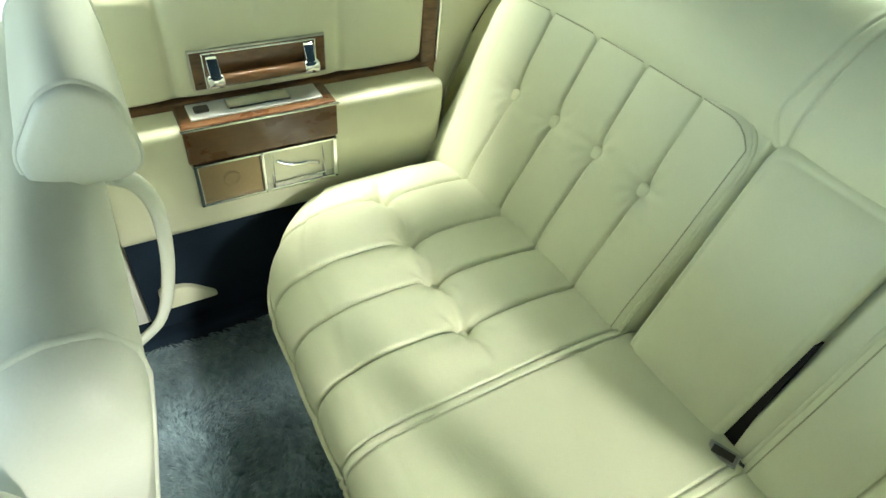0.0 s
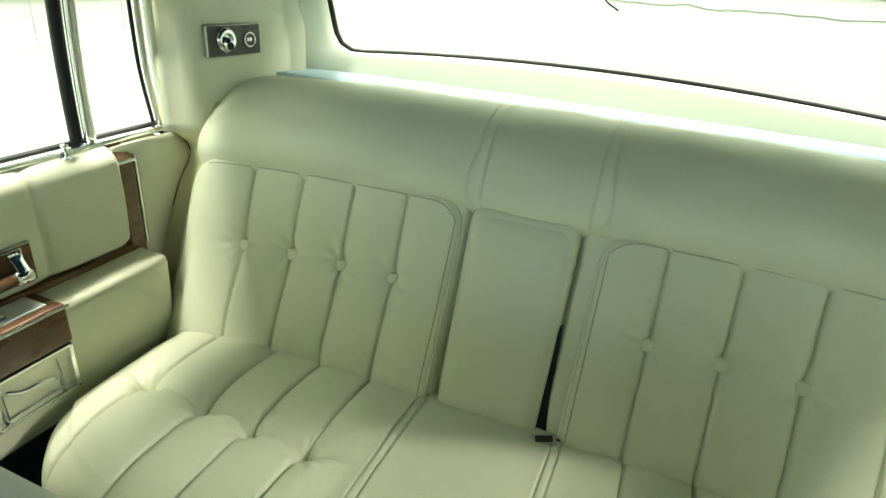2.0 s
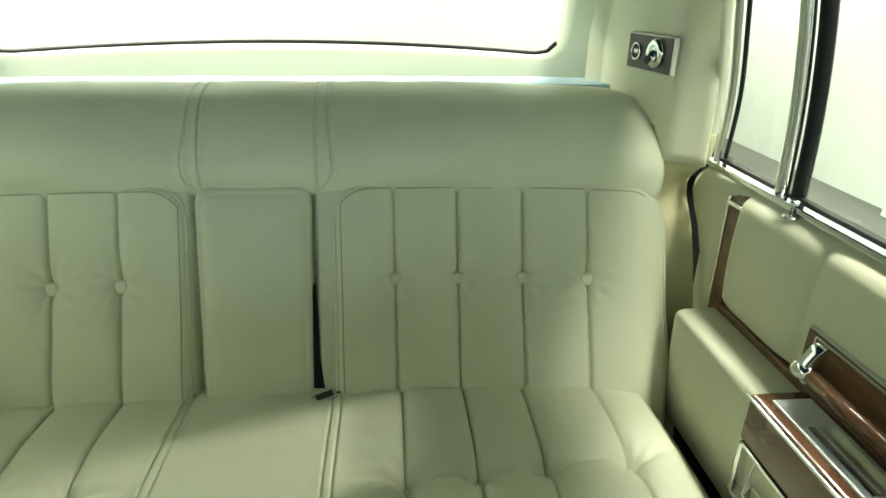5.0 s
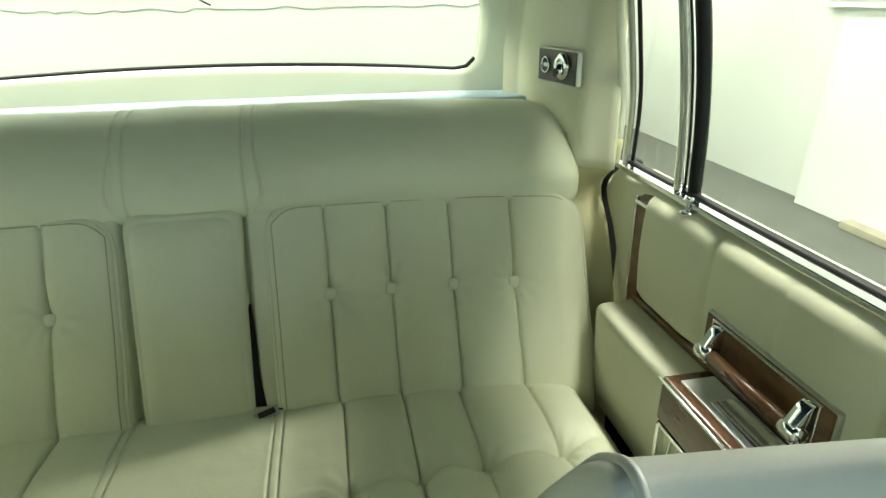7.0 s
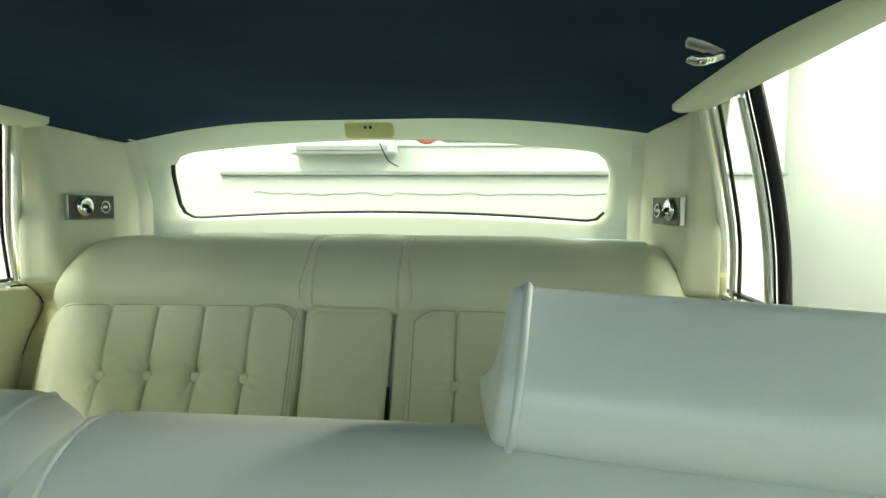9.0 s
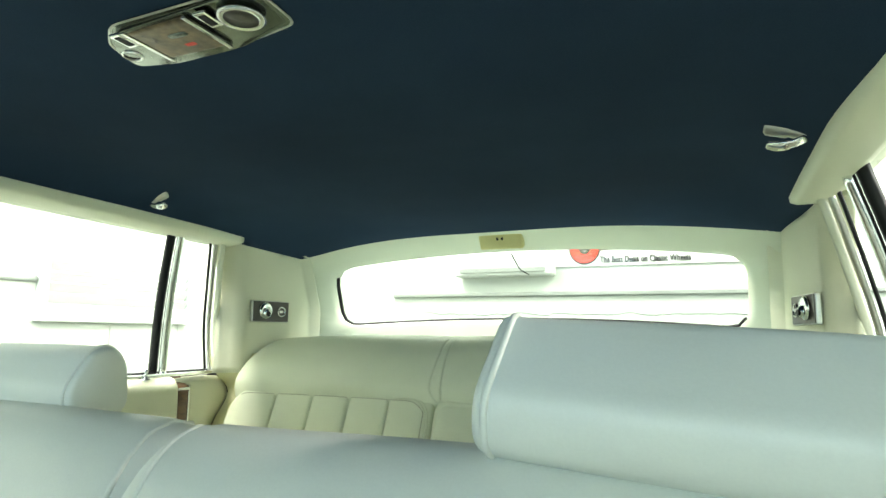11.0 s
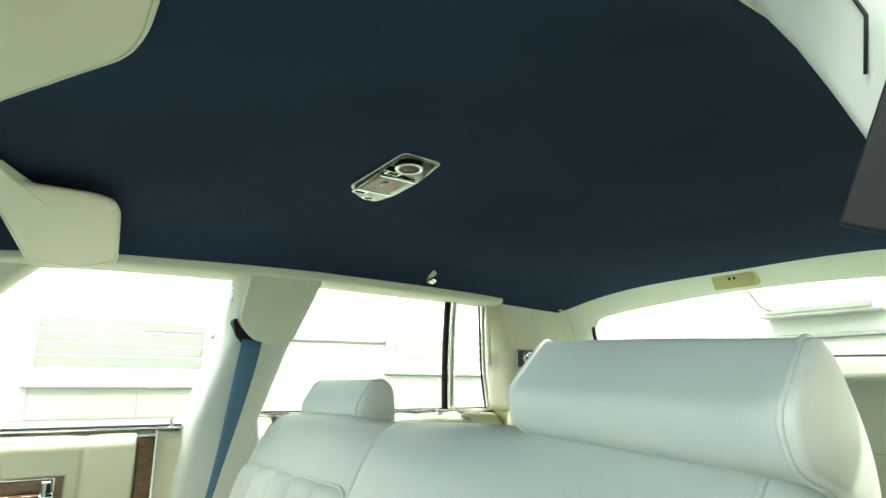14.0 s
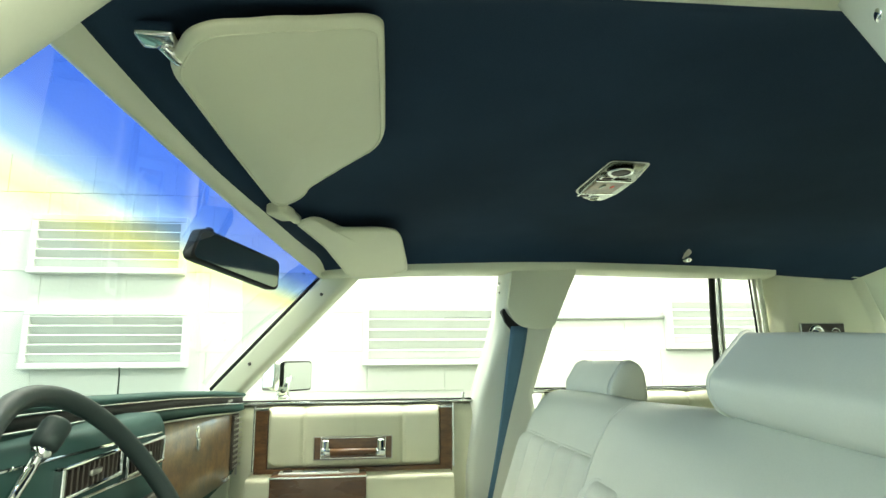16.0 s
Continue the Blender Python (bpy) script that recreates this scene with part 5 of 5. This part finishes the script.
# ---------------- sun visors ----------------
def visor(name, pts, slope, hinge, droop, label):
    t = thing(name, (pts[0][0], hinge, 1.17), label, "sun visor", "sun visors")
    n = rounded(pts, 0.022, 5)

    def lie(x, y):
        return 1.168 + slope * (hinge - y) - droop * (x / 0.6) ** 2 + 0.0022 * math.sin(14 * x) * math.sin(17 * y) + 0.0028 * noise.noise((11 * x, 11 * y, 2.0)) + 0.0012 * noise.noise((34 * x, 34 * y, 5.0))
    cx, cy2 = np.mean([q[0] for q in n]), np.mean([q[1] for q in n])
    # padded shell: rings from the rim to the middle, below and above
    rings = []
    for f, h in ((0.0, 0.009), (0.55, 0.009), (0.90, 0.007), (0.97, 0.0045), (1.0, 0.0), (0.985, -0.0042), (0.955, -0.0052), (0.940, -0.0046), (0.86, -0.0072), (0.55, -0.0090), (0.25, -0.0095), (0.0, -0.0095)):
        rings.append([(cx + (x - cx) * f, cy2 + (y - cy2) * f, lie(cx + (x - cx) * f, cy2 + (y - cy2) * f) + h) for x, y in n])
    grid("pad", rings, VINYL, t, "stitched cream vinyl pad", loop_v=True)
    part("stitching", tube([(cx + (x - cx) * 0.947, cy2 + (y - cy2) * 0.947, lie(cx + (x - cx) * 0.947, cy2 + (y - cy2) * 0.947) - 0.0050) for x, y in n], 0.0011, 5, True), VINYL, t, "", True)
    return t


vd = visor("sun_visor", [(-0.625, 1.315), (-0.491, 1.309), (-0.330, 1.303), (-0.275, 1.310), (-0.182, 1.372), (-0.128, 1.414), (-0.060, 1.432), (-0.030, 1.468), (-0.055, 1.482), (-0.39, 1.490), (-0.59, 1.490), (-0.650, 1.456), (-0.640, 1.393)],
           0.21, 1.495, 0.02, "cream vinyl sun visor folded up against the headliner")
vp = visor("sun_visor", [(0.630, 1.200), (0.46, 1.221), (0.30, 1.241), (0.24, 1.257), (0.205, 1.290), (0.155, 1.387), (0.037, 1.425), (0.062, 1.458), (0.30, 1.418), (0.581, 1.372), (0.662, 1.27)],
           0.16, 1.46, 0.045, "cream vinyl sun visor folded up against the headliner")
vc = thing("visor_clip", (0.02, 1.46, 1.18), "cream centre clip holding both sun visors", "visor clip")
part("clip", joined(turned(box((-0.03, -0.014, -0.012), (0.03, 0.014, 0.012), 0.006), pose(-0.012, 1.474, 1.168, 0, 0, -20)), tube([(-0.02, 1.47, 1.172), (0.06, 1.455, 1.172)], 0.010, 10)), VINYL, vc, "", True)
vb = thing("visor_bracket", (-0.575, 1.50, 1.16), "chrome pivot bracket of the driver's sun visor", "bracket")
part("foot", box((-0.628, 1.474, 1.152), (-0.604, 1.504, 1.166), 0.004), CHROME, vb, "", True)
part("rod", tube(curve_pts([(-0.612, 1.487, 1.156), (-0.598, 1.480, 1.152), (-0.580, 1.480, 1.156), (-0.555, 1.484, 1.164)], 5), 0.007, 10), CHROME, vb, "", True)

# ---------------- mirrors ----------------
rm = thing("rear_view_mirror", (0.01, 1.56, 1.10), "black framed interior rear-view mirror", "mirror")
ml, mr = Vector((-0.075, 1.603, 1.100)), Vector((0.095, 1.488, 1.066))
ax = (mr - ml).normalized()
nn = Vector((-0.56, -0.80, -0.045))
nn = (nn - ax * nn.dot(ax)).normalized()
upv = nn.cross(ax) * (1 if nn.cross(ax).z > 0 else -1)
M = Matrix.Translation((ml + mr) / 2) @ Matrix((ax, upv, ax.cross(upv))).transposed().to_4x4()
sg = 1 if (ax.cross(upv)).dot(nn) > 0 else -1
hl = (mr - ml).length / 2
shp = rounded([(-hl, -0.020), (-hl * 0.92, 0.028), (hl * 0.92, 0.028), (hl, -0.020), (hl * 0.93, -0.028), (-hl * 0.93, -0.028)], 0.014, 5)
part("housing", turned(prism(shp, "z", -0.016 * sg, 0.004 * sg, 0.003), M), BLACK, rm, "black mirror frame", True)
part("mirror_face", turned(prism([(a * 0.955, b * 0.86) for a, b in shp], "z", 0.0035 * sg, 0.0055 * sg), M), MIRROR, rm, "mirror glass")
part("stem", tube(curve_pts([tuple((ml + mr) / 2 - nn * 0.014), (0.01, 1.60, 1.115), (0.02, 1.60, 1.14)], 6), 0.007, 10), BLACK, rm, "black stem", True)

em = thing("wing_mirror", (0.84, 1.53, 0.80), "chrome wing mirror on the passenger door", "wing mirror")
me_m = Matrix.Translation((0.90, 1.530, 0.861)) @ pose(0, 0, 0, 0, 0, -38)
msh = rounded([(-0.064, -0.046), (0.064, -0.046), (0.064, 0.046), (-0.064, 0.046)], 0.014, 5)
part("head", turned(prism([(a * 1.16 - 0.018, b * 0.97) for a, b in msh], "y", 0.004, 0.055, 0.014, 3), me_m), CHROME, em, "chrome mirror head", True)
part("rim", turned(joined(prism(msh, "y", -0.004, 0.004, 0.002)), me_m), BLACK, em, "black rim")
part("mirror_face", turned(prism([(a * 0.94, b * 0.9) for a, b in msh], "y", -0.0055, -0.003), me_m), WINGM, em, "mirror glass")
part("foot", joined(tube([(0.86, 1.565, 0.80), (0.862, 1.56, 0.835), (0.88, 1.55, 0.86)], [0.020, 0.014, 0.012], 12), dome((0.86, 1.565, 0.793), (0, 0, 1), 0.026, 0.014)), CHROME, em, "chrome foot", True)

# ---------------- dashboard ----------------
dash = thing("dashboard", (0, 1.75, 0.5), "teal vinyl dashboard with walnut glove box and chrome vents", "dashboard")


def brow_z(x):
    """Height of the padded brow, highest before the driver."""
    return float(np.interp(x, [-0.76, -0.4, -0.163, 0.2, 0.5, 0.72, 0.76], [0.872, 0.870, 0.864, 0.852, 0.838, 0.825, 0.823]))


def dash_y(x):
    return 1.675 + 0.022 * (1 - (x / 0.76) ** 2) - 0.02 * max(0, x) / 0.76


P = []
for x in np.r_[np.linspace(-0.77, -0.755, 4), np.linspace(-0.75, 0.75, 80), np.linspace(0.755, 0.77, 4)]:
    y = dash_y(x)
    e = ease((abs(x) - 0.752) / 0.018) * 0.012
    z0 = brow_z(x)
    sec = [(y + 0.40, 0.755), (y + 0.22, z0 - 0.040), (y + 0.06, z0 - 0.003 - e), (y + 0.018, z0 - 0.001 - e), (y + 0.002 + e, z0 - 0.005), (y - 0.002 + e, z0 - 0.012), (y + 0.012, z0 - 0.016), (y + 0.014, z0 - 0.033),
           (y + 0.004 + e, z0 - 0.036), (y + 0.002 + e, z0 - 0.050), (y + 0.02, z0 - 0.056), (y + 0.022, 0.62), (y + 0.035, 0.59), (y + 0.12, 0.50), (y + 0.42, 0.45)]
    P.append([(x, a, b) for a, b in sec])
grid("body", P, GREEN, dash, "teal padded dashboard body", caps=True)
for dzz in (0.0, 0.018):
    part("chrome_strip", tube([(x, dash_y(x) + 0.004, brow_z(x) - 0.0155 - dzz) for x in np.linspace(-0.74, 0.745, 40)], 0.0020, 6), CHROME, dash, "thin chrome strip", True)
P = [[(x, dash_y(x) + 0.008, brow_z(x) - d) for d in (0.033, 0.025, 0.017)] for x in np.linspace(-0.74, 0.745, 40)]
grid("black_band", P, BLACK, dash, "black band below the brow", thick=0.006)
part("script_bar", box((0.60, dash_y(0.62) + 0.003, 0.802), (0.65, dash_y(0.62) + 0.009, 0.808), 0.001), STEEL, dash, "small metal script bar")
gl0, gl1 = 0.13, 0.735
P = [[(x, dash_y(x) + 0.012, z) for z in (0.60, 0.65, 0.70, brow_z(x) - 0.060)] for x in np.linspace(gl0, 0.655, 24)]
grid("glove_box_door", P, GLOVE, dash, "walnut glove box door", thick=0.008)
part("glove_frame", joined(tube([(gl0, dash_y(gl0) + 0.012, 0.60), (gl0, dash_y(gl0) + 0.012, brow_z(gl0) - 0.058), (0.4, dash_y(0.4) + 0.010, brow_z(0.4) - 0.058), (gl1, dash_y(gl1) + 0.012, brow_z(gl1) - 0.058), (gl1, dash_y(gl1) + 0.012, 0.60)], 0.003, 6)), STEEL, dash, "thin metal frame", True)
cx = 0.385
em0 = dash_y(cx)
part("glove_emblem", joined(lathe([(0.007, 0), (0.013, 0.001), (0.014, 0.005), (0.008, 0.008)], (cx, em0 + 0.012, 0.752), (0, -1, 0), 18), prism(rounded([(cx - 0.012, 0.739), (cx + 0.012, 0.739), (cx + 0.010, 0.720), (cx, 0.710), (cx - 0.010, 0.720)], 0.004, 3), "y", em0 + 0.002, em0 + 0.012, 0.002)), CHROME, dash, "chrome emblem and latch", True)
vent = part("side_vent", box((0.662, dash_y(0.69) + 0.004, 0.622), (0.728, dash_y(0.69) + 0.03, 0.762), 0.003), DARKP, dash, "dark vent opening")
for i in range(10):
    z = 0.630 + i * 0.0138
    part("vent_vane", turned(box((-0.031, -0.006, -0.002), (0.031, 0.006, 0.002), 0.001, 1), pose(0.695, dash_y(0.69) + 0.002, z, -20, 0, -2)), STEEL, vent)
part("vent_levers", joined(box((0.60, dash_y(0.62) - 0.0, 0.607), (0.625, dash_y(0.62) + 0.014, 0.615), 0.002), box((0.632, dash_y(0.62) - 0.0, 0.607), (0.656, dash_y(0.62) + 0.014, 0.615), 0.002)), CHROME, dash, "small chrome levers")
# instrument pod
pod = part("instrument_pod", prism(rounded([(1.665, 0.50), (1.640, 0.70), (1.640, 0.808), (1.652, 0.829), (1.72, 0.829), (1.72, 0.50)], 0.018, 5), "x", -0.66, -0.016, 0.016, 4), GREEN, dash, "teal instrument pod", True)
for x0, x1, VZ0, VZ1 in ((-0.372, -0.212, 0.767, 0.802), (-0.196, -0.042, 0.757, 0.796)):
    fr = part("vent_frame", joined(box((x0, 1.630, VZ0), (x1, 1.648, VZ0 + 0.005), 0.002), box((x0, 1.630, VZ1 - 0.005), (x1, 1.648, VZ1), 0.002), box((x0, 1.630, VZ0), (x0 + 0.005, 1.648, VZ1), 0.002), box((x1 - 0.005, 1.630, VZ0), (x1, 1.648, VZ1), 0.002)), CHROME, pod, "chrome vent frame")
    part("vent_back", box((x0 + 0.004, 1.640, VZ0 + 0.004), (x1 - 0.004, 1.645, VZ1 - 0.004)), BLACK, fr, "dark vent opening")
    for k in range(11):
        xx = x0 + 0.012 + (x1 - x0 - 0.024) * k / 10
        part("vent_vane", turned(box((-0.0012, -0.006, -0.014), (0.0012, 0.006, 0.014), 0.0005, 1), pose(xx, 1.637, (VZ0 + VZ1) / 2, 0, 0, -30)), DARKP, fr)
    part("vent_badge", box(((x0 + x1) / 2 - 0.014, 1.629, (VZ0 + VZ1) / 2 - 0.003), ((x0 + x1) / 2 + 0.014, 1.633, (VZ0 + VZ1) / 2 + 0.004), 0.002), STEEL, fr)
part("pod_chrome", joined(tube([(-0.64, 1.638, 0.822), (-0.37, 1.638, 0.812), (-0.04, 1.638, 0.800)], 0.0018, 6), tube([(-0.64, 1.638, 0.768), (-0.37, 1.638, 0.760), (-0.04, 1.638, 0.749)], 0.0018, 6)), CHROME, pod, "chrome pod strip")
part("radio", box((-0.19, 1.632, 0.63), (-0.04, 1.646, 0.715), 0.004), DARKP, pod, "dark radio face")
for xx in (-0.172, -0.058):
    part("knob", lathe([(0.014, 0), (0.014, 0.012), (0.010, 0.018)], (xx, 1.632, 0.672), (0, -1, 0), 18), CHROME, pod, "chrome knob", True)
for s in (-1, 1):
    part("kick_panel", box((s * 0.755, 1.69, 0.02), (s * 0.80, 2.12, 0.765), 0.006), VINYL, None, "cream kick panel beside the footwell", category="trim", kind="structure")
part("cowl", box((-0.76, 2.05, 0.40), (0.76, 2.15, 0.76), 0.02), BLACK, None, "dark cowl below the windshield", category="cowl", kind="structure")

# steering wheel
sw = thing("steering_wheel", (-0.38, 1.56, 0.70), "grey-green steering wheel with padded rim", "steering wheel")
WC, WR, WT = Vector((-0.390, 1.56, 0.707)), 0.195, math.radians(30)
e1, e2 = Vector((1, 0, 0)), Vector((0, math.sin(WT), math.cos(WT)))
wn = e1.cross(e2)
wn = wn if wn.y < 0 else -wn
ring = [WC + (e1 * math.cos(a) + e2 * math.sin(a)) * WR for a in [2 * math.pi * k / 72 for k in range(72)]]
part("rim", tube(ring, 0.0112, 14, True), WHEEL, sw, "moulded rim with finger grips", True)
part("hub", lathe([(0.07, 0.0), (0.075, 0.02), (0.06, 0.035), (0.02, 0.04)], WC - wn * 0.05, wn, 28), WHEEL, sw, "", True)
for a in (-0.25, math.pi + 0.25):
    d = e1 * math.cos(a) + e2 * math.sin(a)
    part("spoke", tube([WC + d * 0.06 - wn * 0.03, WC + d * 0.12 - wn * 0.02, WC + d * (WR - 0.004)], [0.024, 0.02, 0.014], 10, flat=0.45), WHEEL, sw, "", True)
part("column", tube([WC - wn * 0.05, WC - wn * 0.25], [0.05, 0.06], 20), GREEN, sw, "teal steering column", True)
sl = thing("gear_lever", (-0.30, 1.66, 0.80), "chrome column lever with a grey-green knob", "gear lever")
part("stalk", tube([(-0.49, 1.640, 0.752), (-0.455, 1.634, 0.795), (-0.428, 1.630, 0.824)], 0.0052, 10), CHROME, sl, "chrome stalk", True)
part("ferrule", lathe([(0.0065, -0.006), (0.0095, 0.0), (0.0095, 0.004)], (-0.427, 1.630, 0.824), (0.62, -0.15, 0.75), 18), CHROME, sl, "chrome ferrule", True)
part("knob", lathe([(0.0095, 0.0), (0.0128, 0.003), (0.0138, 0.010), (0.0138, 0.026), (0.0120, 0.030), (0.005, 0.032)], (-0.425, 1.630, 0.828), (0.62, -0.15, 0.75), 24), WHEEL, sl, "grey-green knob", True)

fl = thing("sill_plate", (0.74, 0.66, 0.17), "cream plastic trim flap at the foot of the centre pillar", "trim plate")
part("plate", prism(rounded([(0.60, 0.16), (0.72, 0.16), (0.72, 0.22), (0.66, 0.21)], 0.02, 4), "x", 0.725, 0.745, 0.004), VINYL, fl, "", True)

an = thing("radio_aerial", (0.75, 2.0, 0.80), "thin dark radio aerial on the front wing", "aerial")
part("rod", tube([(0.75, 2.0, 0.70), (0.75, 2.0, 0.868), (0.75, 2.002, 0.893)], [0.0022, 0.0022, 0.003], 8), BLACK, an, "", True)
part("base", dome((0.75, 2.0, 0.70), (0, 0, 1), 0.012, 0.02), CHROME, an, "chrome base", True)
